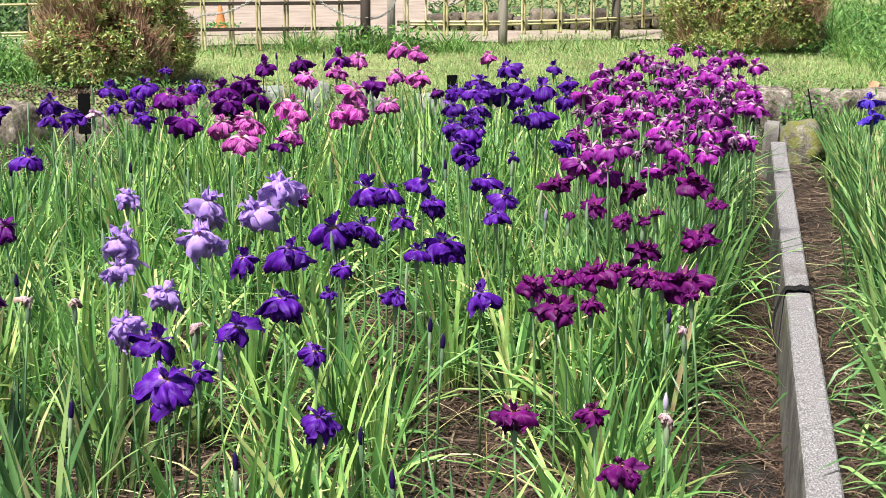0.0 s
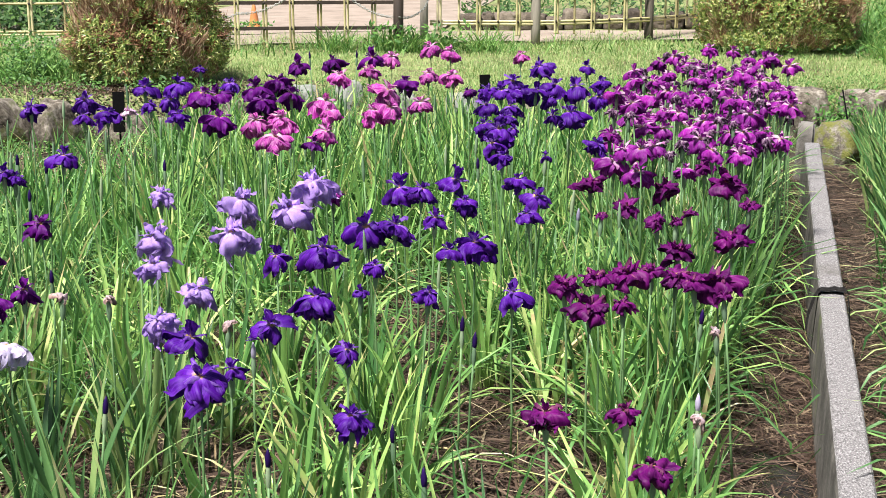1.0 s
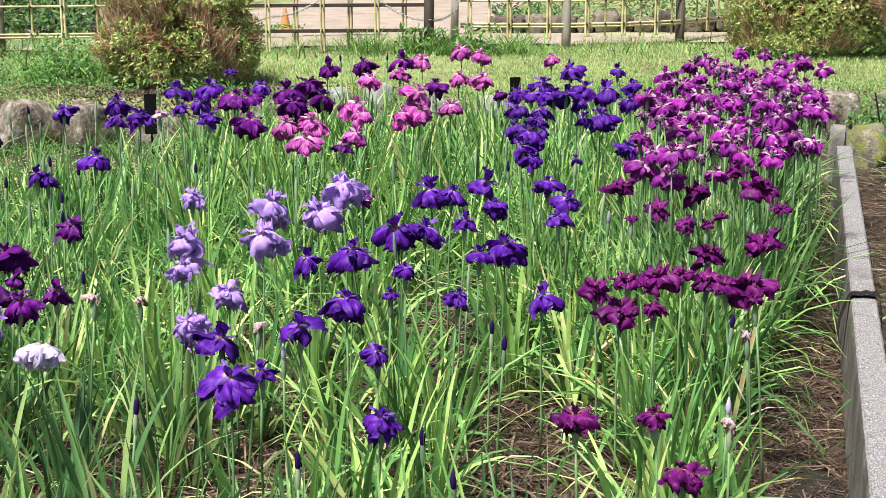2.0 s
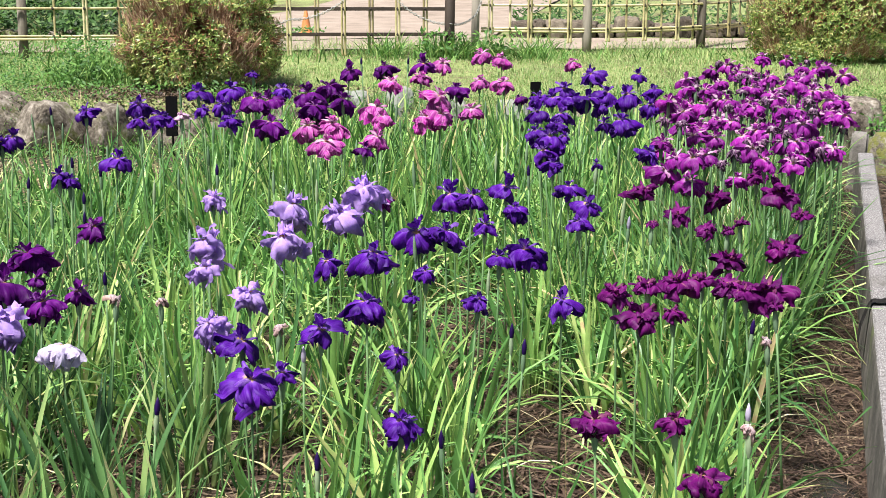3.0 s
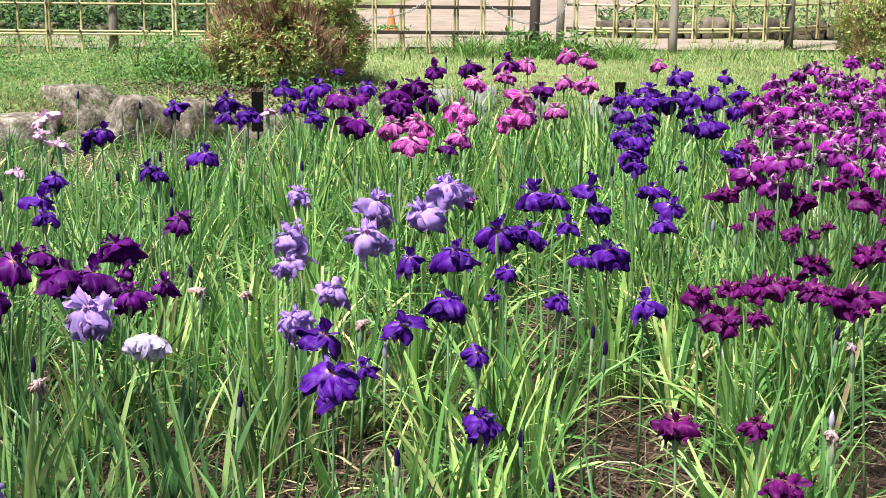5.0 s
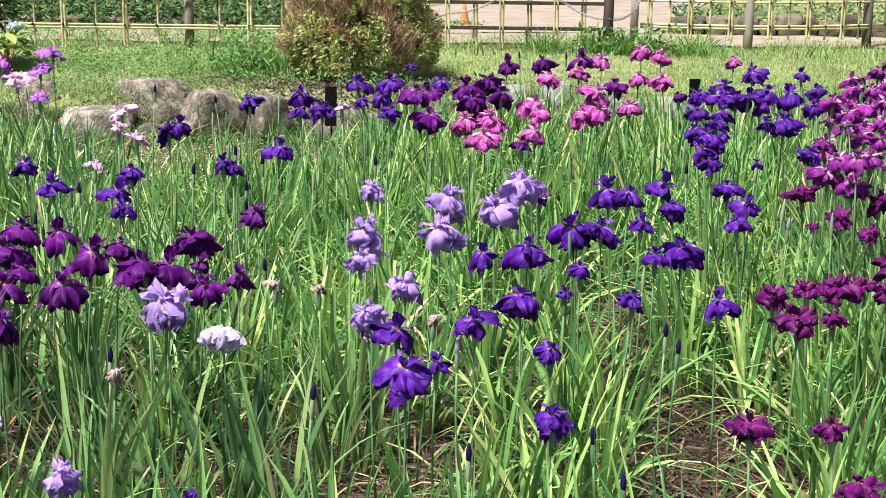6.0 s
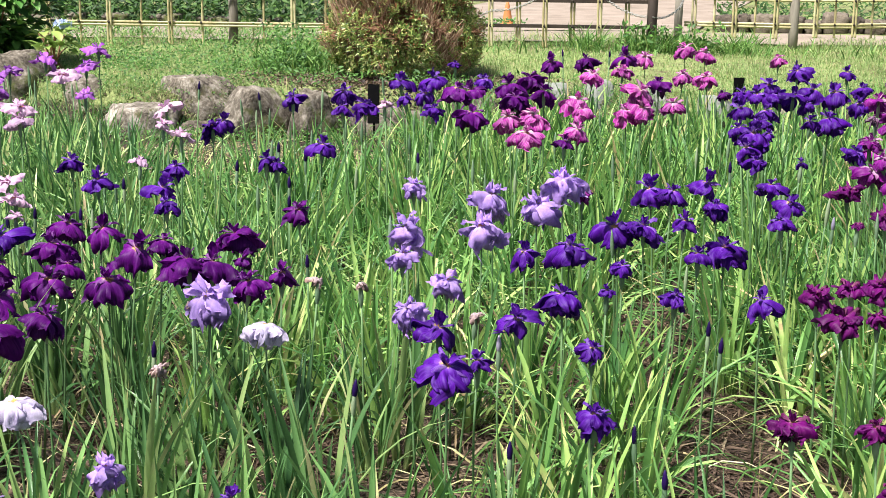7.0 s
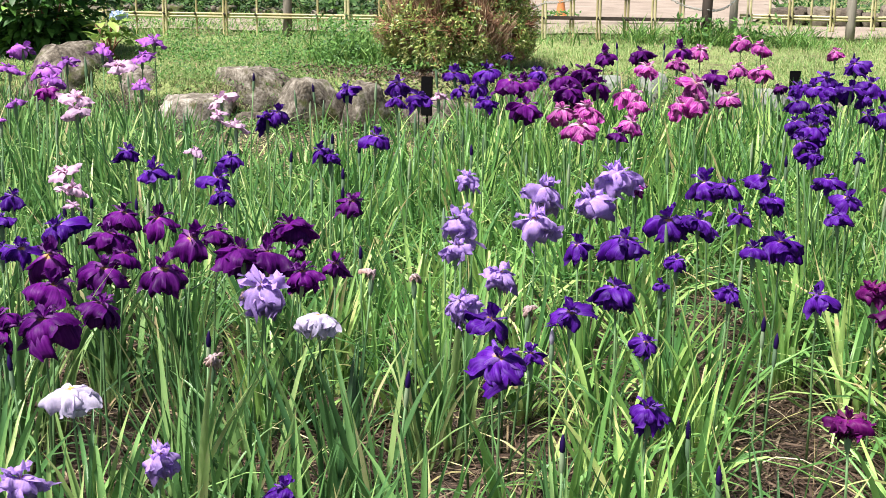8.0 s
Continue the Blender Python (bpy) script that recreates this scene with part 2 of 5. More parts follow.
ORANGE = rough_mat("orange_plastic", [(0.3, (0.5, 0.17, 0.05)), (0.7, (0.6, 0.25, 0.09))], 5, 40, 0.6, 0.1, 0.002)
PUDDLE, _t, _b, _o = nodes_of("muddy_water")
_b.inputs["Base Color"].default_value = (0.022, 0.017, 0.01, 1)
_b.inputs["Roughness"].default_value = 0.22
bump(_t, _b, noise_node(_t, 14, 3), 0.08, 0.005)

# lawn and bed share one sheet: soil in the bed, mossy earth on the lawn side
GROUND, _t, _b, _o = nodes_of("garden_earth")
_soil = ramp(_t, [(0.3, (0.012, 0.009, 0.006)), (0.5, (0.037, 0.027, 0.017)), (0.75, (0.082, 0.062, 0.038))], math_node(_t, "ADD", math_node(_t, "MULTIPLY", noise_node(_t, 4, 5), 0.6), math_node(_t, "MULTIPLY", noise_node(_t, 55, 3), 0.4)))
_turf = ramp(_t, [(0.36, (0.055, 0.042, 0.024)), (0.44, (0.14, 0.13, 0.06)), (0.52, (0.2, 0.25, 0.085)), (0.66, (0.3, 0.32, 0.14))], math_node(_t, "ADD", math_node(_t, "MULTIPLY", noise_node(_t, 1.3, 8), 0.6), math_node(_t, "MULTIPLY", noise_node(_t, 30, 3), 0.4)))
_sep = _t.nodes.new("ShaderNodeSeparateXYZ")
_t.links.new(_t.nodes.new("ShaderNodeTexCoord").outputs["Object"], _sep.inputs[0])
_k = ramp(_t, [(0.45, (0, 0, 0)), (0.55, (1, 1, 1))], math_node(_t, "ADD", math_node(_t, "MULTIPLY", _sep.outputs[2], 2.0), math_node(_t, "MULTIPLY", noise_node(_t, 2.5, 4), 0.2)))
_t.links.new(mix_color(_t, _k, _soil, _turf), _b.inputs["Base Color"])
_b.inputs["Roughness"].default_value = 0.92
bump(_t, _b, noise_node(_t, 40, 4), 0.8, 0.02)

CULTIVARS = {
    "violet": petal_mat("violet_petal", (0.078, 0.004, 0.29), (0.055, 0.003, 0.22), (0.2, 0.07, 0.52), share=0.3, veins=0.3),
    "plum": petal_mat("plum_petal", (0.11, 0.0015, 0.185), (0.075, 0.001, 0.13), (0.24, 0.04, 0.33), share=0.3, veins=0.3),
    "wine": petal_mat("wine_petal", (0.15, 0.002, 0.148), (0.095, 0.0015, 0.1), (0.28, 0.05, 0.25), share=0.3, veins=0.3),
    "magenta": petal_mat("magenta_petal", (0.31, 0.007, 0.325), (0.22, 0.004, 0.245), (0.56, 0.24, 0.58), veins=0.2),
    "pink": petal_mat("pink_petal", (0.47, 0.03, 0.37), (0.4, 0.018, 0.33), (0.8, 0.45, 0.7), veins=0.45),
    "lilac": petal_mat("lilac_petal", (0.56, 0.39, 0.86), (0.49, 0.32, 0.82), (0.66, 0.55, 0.88), share=0.42),
    "white": petal_mat("white_petal", (0.7, 0.67, 0.84), (0.64, 0.6, 0.82), (0.68, 0.6, 0.76), share=0.4),
    "blush": petal_mat("blush_petal", (0.74, 0.56, 0.72), (0.68, 0.46, 0.66), (0.6, 0.24, 0.5), share=0.25),
    "mauve": petal_mat("mauve_petal", (0.48, 0.16, 0.67), (0.4, 0.1, 0.6), (0.56, 0.36, 0.66), share=0.28),
    "dusk": petal_mat("dusk_bud", (0.03, 0.01, 0.11), (0.02, 0.007, 0.075), (0.05, 0.02, 0.15)),
    "blue": petal_mat("blue_petal", (0.075, 0.03, 0.52), (0.06, 0.022, 0.45), (0.2, 0.14, 0.6)),
    "faded": petal_mat("faded_petal", (0.58, 0.46, 0.5), (0.42, 0.3, 0.26), (0.66, 0.57, 0.56), yellow=False),
    "spent": petal_mat("spent_petal", (0.13, 0.02, 0.14), (0.06, 0.015, 0.06), (0.62, 0.5, 0.58), yellow=False, veins=0.5),
}


# the small upright crests in a flower's throat are paler than its petals
CRESTS = {
    "spent": petal_mat("spent_crest", (0.6, 0.5, 0.5), (0.16, 0.06, 0.14), (0.7, 0.62, 0.6), yellow=False),
    "faded": petal_mat("faded_crest", (0.3, 0.2, 0.2), (0.2, 0.13, 0.1), (0.4, 0.3, 0.26), yellow=False),
    "violet": petal_mat("violet_crest", (0.2, 0.08, 0.5), (0.13, 0.03, 0.4), (0.62, 0.5, 0.7)),
    "plum": petal_mat("plum_crest", (0.2, 0.05, 0.3), (0.12, 0.015, 0.2), (0.62, 0.42, 0.56)),
    "wine": petal_mat("wine_crest", (0.22, 0.03, 0.15), (0.14, 0.01, 0.1), (0.5, 0.36, 0.3)),
    "magenta": petal_mat("magenta_crest", (0.74, 0.56, 0.68), (0.5, 0.16, 0.45), (0.82, 0.76, 0.74)),
    "pink": petal_mat("pink_crest", (0.8, 0.6, 0.74), (0.55, 0.15, 0.42), (0.84, 0.76, 0.78)),
}


# ---- mesh helpers ----
def mesh_of(name, verts, faces, material, uvs=None, smooth=True):
    me = bpy.data.meshes.new(name)
    me.from_pydata([tuple(v) for v in verts], [], faces)
    if uvs is not None:
        lay = me.uv_layers.new(name="map")
        idx = np.empty(len(me.loops), dtype=np.int32)
        me.loops.foreach_get("vertex_index", idx)
        lay.data.foreach_set("uv", np.asarray(uvs, dtype=np.float32)[idx].ravel())
    for m in material if isinstance(material, (list, tuple)) else [material]:
        me.materials.append(m)
    if smooth:
        me.polygons.foreach_set("use_smooth", [True] * len(me.polygons))
    me.update()
    return me


def part(name, me, parent=None, m=None, label=""):
    """One mesh object under a thing or part, at the pose m in its parent's space."""
    ob = new(name, me)
    if parent:
        ob.parent = parent
    if m is not None:
        ob.matrix_basis = m
    if label:
        tagged(ob, label)
    return ob


def bm_mesh(name, bm, material, smooth=True):
    me = bpy.data.meshes.new(name)
    bm.to_mesh(me)
    bm.free()
    for m in material if isinstance(material, (list, tuple)) else [material]:
        me.materials.append(m)
    if smooth:
        me.polygons.foreach_set("use_smooth", [True] * len(me.polygons))
    return me


def tube(points, radii, sides=6, closed=True):
    """Vertices and faces of a tube along points."""
    vs, fs = [], []
    for i, p in enumerate(points):
        a, b = Vector(points[max(i - 1, 0)]), Vector(points[min(i + 1, len(points) - 1)])
        d = (b - a).normalized()
        u = d.orthogonal().normalized() if abs(d.z) < 0.95 else Vector((1, 0, 0))
        u = (u - d * u.dot(d)).normalized()
        w = d.cross(u)
        for k in range(sides):
            an = 2 * math.pi * k / sides
            vs.append(Vector(p) + radii[i] * (math.cos(an) * u + math.sin(an) * w))
    for i in range(len(points) - 1):
        for k in range(sides):
            k2 = (k + 1) % sides
            fs.append((i * sides + k, i * sides + k2, (i + 1) * sides + k2, (i + 1) * sides + k))
    if closed:
        fs.append(tuple(range(sides))[::-1])
        fs.append(tuple((len(points) - 1) * sides + k for k in range(sides)))
    return vs, fs


class Heap:
    """Gathers many small pieces into one mesh of stuff."""

    def __init__(self):
        self.v, self.f, self.uv, self.n = [], [], [], 0

    def add(self, v, f, uv=None):
        self.v.append(np.asarray(v, dtype=np.float32))
        self.f.extend([tuple(i + self.n for i in face) for face in f])
        self.uv.append(np.asarray(uv if uv is not None else np.zeros((len(v), 2)), dtype=np.float32))
        self.n += len(v)

    def mesh(self, name, material):
        return mesh_of(name, np.concatenate(self.v), self.f, material, np.concatenate(self.uv))


# ---- the lie of the land ----
def edge_y(x):
    """The line of rocks that ends the bed."""
    return 11.35 + 0.11 * (x + 4.0) + 0.12 * math.sin(1.7 * x)


def step(a, b, v):
    k = min(max((v - a) / (b - a), 0.0), 1.0)
    return k * k * (3 - 2 * k)


def ground_z(x, y):
    e = edge_y(max(min(x, 12), -12))
    lawn = 0.33 * step(e + 0.05, e + 0.5, y) + 0.1 * step(e + 0.4, 17.5, y)
    near = 1.0 if abs(x) < 30 and -6 < y < 30 else 0.0
    return lawn + near * (0.025 * noise.noise(Vector((x * 1.3, y * 1.3, 0))) + 0.012 * noise.noise(Vector((x * 5, y * 5, 3))))


# the kerb of concrete slabs between the two beds
KERB0, KERB_U = Vector((0.957, 3.568, 0.0)), Vector((0.2007, 0.9797, 0.0))
KERB_N = Vector((0.9797, -0.2007, 0.0))


def kerb_x(y):
    return KERB0.x + (y - KERB0.y) * KERB_U.x / KERB_U.y


def ground():
    def ticks(lo, hi, d, far):
        a = list(np.arange(lo, hi + 1e-6, d))
        return [-v for v in far[::-1]] + a + list(far)
    xs = ticks(-12, 8, 0.12, (14, 18, 26, 50, 120, 400, 1500))
    xs = sorted(set(xs))
    ys = sorted(set(ticks(-2, 22, 0.12, (25, 30, 45, 90, 250, 800, 2500))))
    vs = [(x, y, ground_z(x, y)) for y in ys for x in xs]
    w = len(xs)
    fs = [(j * w + i, j * w + i + 1, (j + 1) * w + i + 1, (j + 1) * w + i) for j in range(len(ys) - 1) for i in range(w - 1)]
    tagged(part("ground", mesh_of("ground", vs, fs, GROUND)), "damp brown bed soil rising to a mossy lawn", "ground", kind="structure")


ground()


def path():
    """The sandy path behind the fence and its branch that runs away from the gate."""
    vs, fs = [], []
    def sheet(rows, wide):
        base = len(vs)
        for y0, xa, xb in rows:
            for i in range(wide + 1):
                x = xa + (xb - xa) * i / wide
                y = y0 + 0.16 * (x + 2) * (1 if y0 < 17.2 else 0.4) + 0.05 * noise.noise(Vector((x * 3, y0, 0)))
                vs.append((x, y, ground_z(x, y) + 0.025))
        for j in range(len(rows) - 1):
            for i in range(wide):
                a = base + j * (wide + 1) + i
                fs.append((a, a + 1, a + wide + 2, a + wide + 1))
    sheet([(15.9 + 0.2 * k, -11, 7) for k in range(7)], 60)
    sheet([(17.12 + 0.06 + 0.5 * k, -4.2 + 0.05 * k, -0.5 + 0.06 * k) for k in range(26)], 16)
    tagged(part("path", mesh_of("path", vs, fs, GRAVEL)), "pale sandy footpath behind the bamboo fence", "path", kind="structure")


path()


# ---- concrete kerb ----
def kerb_slab(s0, s1, label, lift=0.0):
    """A cast slab on edge: aggregate top, battered sides, worn arrises."""
    bm = bmesh.new()
    n = max(8, int((s1 - s0) / 0.06))
    prof = [(-0.028, -0.25), (-0.022, 0.0), (-0.004, 0.30), (0.001, 0.322), (0.008, 0.33), (0.05, 0.331), (0.093, 0.33), (0.1, 0.322), (0.104, 0.30), (0.118, 0.0), (0.122, -0.25)]
    rows = []
    for i in range(n + 1):
        s = s0 + (s1 - s0) * i / n
        row = []
        for a, z in prof:
            jit = 0.0025 * noise.noise(Vector((s * 14, a * 60, z * 25)))
            p = KERB0 + KERB_U * s + KERB_N * (a + jit)
            row.append(bm.verts.new((p.x, p.y, z + lift + (0.003 * noise.noise(Vector((s * 9, a * 50, 7))) if z > 0.29 else 0))))
        rows.append(row)
    for i in range(n):
        for k in range(len(prof) - 1):
            fc = bm.faces.new((rows[i][k], rows[i + 1][k], rows[i + 1][k + 1], rows[i][k + 1]))
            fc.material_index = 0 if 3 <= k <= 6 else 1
    for row in (rows[0], rows[-1]):
        bm.faces.new(row).material_index = 1
    bmesh.ops.recalc_face_normals(bm, faces=bm.faces)
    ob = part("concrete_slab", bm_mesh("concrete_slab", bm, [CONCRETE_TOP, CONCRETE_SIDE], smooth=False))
    tagged(ob, label, "kerb", "slabs of the kerb between the beds")


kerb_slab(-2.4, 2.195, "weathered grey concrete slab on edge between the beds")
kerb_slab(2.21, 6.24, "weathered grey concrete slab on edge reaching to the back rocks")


def kerb_post():
    c = KERB0 + KERB_U * 6.62 + KERB_N * 0.0
    bm = bmesh.new()
    bmesh.ops.create_cube(bm, size=1.0)
    bmesh.ops.scale(bm, vec=(0.115, 0.13, 0.75), verts=bm.verts)
    bmesh.ops.subdivide_edges(bm, edges=bm.edges, cuts=5, use_grid_fill=True)
    bmesh.ops.bevel(bm, geom=[e for e in bm.edges if len(e.link_faces) == 2 and e.calc_face_angle(0) > 1], offset=0.014, segments=2, affect="EDGES")
    for v in bm.verts:
        v.co += 0.004 * noise.noise_vector(v.co * 11)
    ob = part("concrete_post", bm_mesh("concrete_post", bm, CONCRETE_POST))
    ob.matrix_basis = Matrix.Translation((c.x, c.y, 0.04)) @ pose(0, 0, 0, 2, 3, -12)
    tagged(ob, "stained short concrete post at the end of the kerb", "post")


kerb_post()


def strap():
    """A strip of black cloth bound round the joint of two slabs, with its loose end."""
    bm = bmesh.new()
    ring = [(-0.042, 0.17), (-0.034, 0.24), (-0.014, 0.31), (-0.004, 0.337), (0.01, 0.345), (0.035, 0.341), (0.06, 0.35), (0.08, 0.341), (0.1, 0.346), (0.112, 0.334), (0.118, 0.26), (0.126, 0.15), (0.132, 0.0)]
    rows = []
    for i in range(7):
        s = 2.2 + (i - 3) * 0.011
        row = []
        for k, (a, z) in enumerate(ring):
            bulge = 0.007 * math.sin(math.pi * i / 6) + 0.005 * noise.noise(Vector((i * 0.9, k * 0.7, 1)))
            p = KERB0 + KERB_U * (s + 0.012 * noise.noise(Vector((k * 0.6, 2, 0)))) + KERB_N * (a - (bulge if k < 3 else -bulge if k > 9 else 0))
            row.append(bm.verts.new((p.x, p.y, z + (bulge if 3 <= k <= 9 else 0))))
        rows.append(row)
    for i in range(6):
        for k in range(len(ring) - 1):
            bm.faces.new((rows[i][k], rows[i + 1][k], rows[i + 1][k + 1], rows[i][k + 1]))
    bmesh.ops.solidify(bm, geom=bm.faces[:], thickness=-0.006)
    tagged(part("cloth_strap", bm_mesh("cloth_strap", bm, STRAP)), "black cloth strap tied round the kerb joint", "strap")


strap()


# ---- rocks ----
def rock(name, x, y, z, sx, sy, sz, seed, material, label, turn=0, flat=0.0, group="rocks edging the bed", worn=0.0):
    bm = bmesh.new()
    bmesh.ops.create_icosphere(bm, subdivisions=4, radius=1.0)
    rng = random.Random(seed)
    cuts = [(Vector((rng.uniform(-1, 1), rng.uniform(-1, 1), rng.uniform(-0.5, 0.9))).normalized(), rng.uniform(0.58, 0.8)) for _ in range(13)]
    for v in bm.verts:
        p = v.co.copy()
        for c, far in cuts:
            over = p.dot(c) - far
            if over > 0:
                p -= c * over * (0.93 - worn)
        top = p.z - (0.62 - flat)
        if top > 0:
            p.z -= top * (0.96 if flat else 0.8 - worn)
        p *= 1 + 0.1 * noise.noise(p * 2.2 + Vector((seed, 0, 0))) + 0.13 * abs(noise.noise(p * 3.3 + Vector((0, seed, 0)))) + 0.05 * noise.noise(p * 8) + 0.022 * noise.noise(p * 18)
        v.co = Vector((p.x * sx * 0.66, p.y * sy * 0.7, p.z * sz * 0.88))
    ob = part(name, bm_mesh(name, bm, material), m=pose(x, y, z, 0, 0, turn))
    return tagged(ob, label, "rock", group)


rock("rock", -6.15, 11.75, 0.2, 0.7, 0.6, 0.62, 3, ROCK, "large rounded grey-brown rock beside the hydrangea")
rock("rock", -5.42, 11.65, 0.16, 0.42, 0.4, 0.4, 5, ROCK, "small brown rock behind iris leaves")
rock("rock", -4.76, 11.2, 0.06, 0.64, 0.5, 0.46, 8, PALEROCK, "flat-topped pale rock with moss on its sides", flat=0.2)
rock("rock", -4.47, 11.72, 0.19, 0.62, 0.45, 0.5, 11, PALEROCK, "flat-topped grey rock at the lawn edge", flat=0.1)
rock("rock", -3.84, 11.4, 0.0, 0.55, 0.5, 0.66, 14, ROCK, "tall rough grey-brown rock with a mossy shoulder")
rock("rock", -3.36, 11.45, 0.08, 0.38, 0.45, 0.5, 17, ROCK, "rounded grey-brown rock beside a black plant label")
rock("rock", -2.75, 11.55, -0.02, 0.6, 0.45, 0.42, 19, ROCK, "low brown rock behind violet irises")
rock("rock", -2.05, 11.65, 0.1, 0.55, 0.4, 0.42, 23, ROCK, "low brown rock behind plum irises")
rock("rock", -1.4, 12.05, 0.3, 0.24, 0.24, 0.22, 29, PALE, "pale smooth grey stone at the lawn edge")
rock("rock", -1.06, 12.05, 0.32, 0.22, 0.24, 0.24, 31, PALE, "pale smooth grey stone at the lawn edge")
rock("rock", -0.62, 12.05, 0.28, 0.28, 0.26, 0.22, 37, PALE, "pale smooth grey stone at the lawn edge")
rock("rock", -0.1, 12.0, 0.24, 0.24, 0.26, 0.22, 41, PALE, "pale greenish stone behind pink irises")
rock("rock", 0.6, 11.9, 0.12, 0.6, 0.4, 0.42, 43, ROCK, "low grey rock behind violet irises")
rock("rock", 1.3, 12.0, 0.12, 0.65, 0.4, 0.42, 47, ROCK, "low grey rock behind magenta irises")
rock("rock", 2.0, 12.05, 0.14, 0.6, 0.42, 0.45, 53, ROCK, "low grey rock behind magenta irises")
rock("rock", 2.74, 12.0, 0.2, 0.4, 0.42, 0.56, 59, PALEROCK, "pale grey rock with moss behind the concrete post", flat=0.2)
rock("rock", 2.7, 10.75, 0.08, 0.3, 0.33, 0.33, 97, MOSSROCK, "rounded boulder half covered in green moss", worn=0.6)
rock("rock", 3.2, 11.95, 0.16, 0.44, 0.42, 0.64, 67, ROCK, "upright flat-faced grey rock at the lawn edge", flat=0.2)
rock("rock", 3.62, 12.05, 0.18, 0.62, 0.45, 0.46, 71, ROCK, "flat-topped grey rock at the lawn edge", flat=0.1)
rock("rock", 3.66, 12.25, 0.4, 0.1, 0.1, 0.08, 73, ORANGE_STONE, "small orange-brown stone lying on the lawn edge", group="loose stones")
rock("rock", -4.25, 11.2, 0.0, 0.3, 0.26, 0.2, 79, ROCK, "small low stone in front of the tall rock")


# ---- iris leaves ----
def blade(rng, length, width, lean, arch, turn, base, sections=7, fold=0.25):
    """A sword leaf: rises, leans and arches over; a shallow keel along its middle."""
    vs, uv, fs = [], [], []
    ca, sa = math.cos(turn), math.sin(turn)
    r = z = 0.0
    twist = rng.uniform(-0.5, 0.5)
    face = turn + rng.choice((0, 0, 1)) * math.pi / 2 + rng.uniform(-0.6, 0.6)
    seg = length / (sections - 1)
    for i in range(sections):
        u = i / (sections - 1)
        ang = lean + arch * u ** 1.5
        if i:
            r += seg * math.sin(ang)
            z += seg * math.cos(ang)
        w = width * (0.75 + 0.5 * u - 0.25 * u * u) * (1 - max(0, u - 0.55) / 0.45) ** 0.8 if u < 1 else 0.0005
        f2 = face + twist * u
        cx, cy = -math.sin(f2), math.cos(f2)
        px, py = base[0] + r * ca, base[1] + r * sa
        vs += [(px - cx * w / 2, py - cy * w / 2, base[2] + z), (px + ca * w * fold, py + sa * w * fold, base[2] + z - w * fold * 0.5), (px + cx * w / 2, py + cy * w / 2, base[2] + z)]
        uv += [(u, 0.0), (u, 0.5), (u, 1.0)]
        if i:
            a = 3 * i - 3
            fs += [(a, a + 1, a + 4, a + 3), (a + 1, a + 2, a + 5, a + 4)]
    return vs, fs, uv


def blade_kind(rng, upright=0.4):
    """Length, width, lean at the foot and how far it arches over."""
    k = rng.random()
    if k < upright:
        return rng.uniform(0.42, 0.66), rng.uniform(0.015, 0.026), rng.uniform(0.03, 0.24), rng.uniform(0.1, 0.7)
    if k < 0.8:
        return rng.uniform(0.44, 0.7), rng.uniform(0.013, 0.023), rng.uniform(0.1, 0.42), rng.uniform(1.1, 2.7)
    return rng.uniform(0.22, 0.44), rng.uniform(0.011, 0.018), rng.uniform(0.3, 0.9), rng.uniform(0.8, 1.8)


def fan_layout(rng, n):
    """Feet and bearings of a clump's leaves: a few flat fans that stand close together."""
    rows = []
    fans = [(rng.gauss(0, 0.05), rng.gauss(0, 0.05), rng.uniform(0, 6.283)) for _ in range(rng.randint(3, 5))]
    for k in range(n):
        fx, fy, phi = rng.choice(fans)
        side = rng.choice((0, math.pi))
        off = abs(rng.gauss(0, 0.022))
        rows.append((fx + off * math.cos(phi + side), fy + off * math.sin(phi + side), phi + side + rng.gauss(0, 0.8)))
    return rows


# places where the straw-covered soil shows between the clumps: x, y and half axes
BARE = [(0.1, 4.3, 0.21, 1.15), (-0.2, 5.6, 0.14, 0.5), (-0.75, 4.3, 0.14, 0.5), (-1.45, 4.3, 0.17, 0.6), (-0.85, 5.5, 0.16, 0.5), (-2.05, 4.0, 0.17, 0.6), (-2.6, 4.9, 0.15, 0.5),
        (-3.3, 9.3, 0.7, 0.8), (-4.1, 9.6, 0.7, 0.8), (-2.5, 9.6, 0.5, 0.7), (-0.9, 7.0, 0.2, 0.5), (-1.6, 5.8, 0.15, 0.5), (-0.3, 6.3, 0.15, 0.5)]


def in_bed(x, y):
    if x > kerb_x(y) - (0.37 if y < 5.0 else max(0.34, 0.4 - 0.04 * (y - 5.6))) or y > edge_y(x) - (1.7 if x < -2.3 else 0.9):
        return False
    return all(((x - a) / ra) ** 2 + ((y - b) / rb) ** 2 > 1 for a, b, ra, rb in BARE)


def stand_of_magenta(x, y):
    return y > 5.8 and x > 0.45 + 0.04 * y


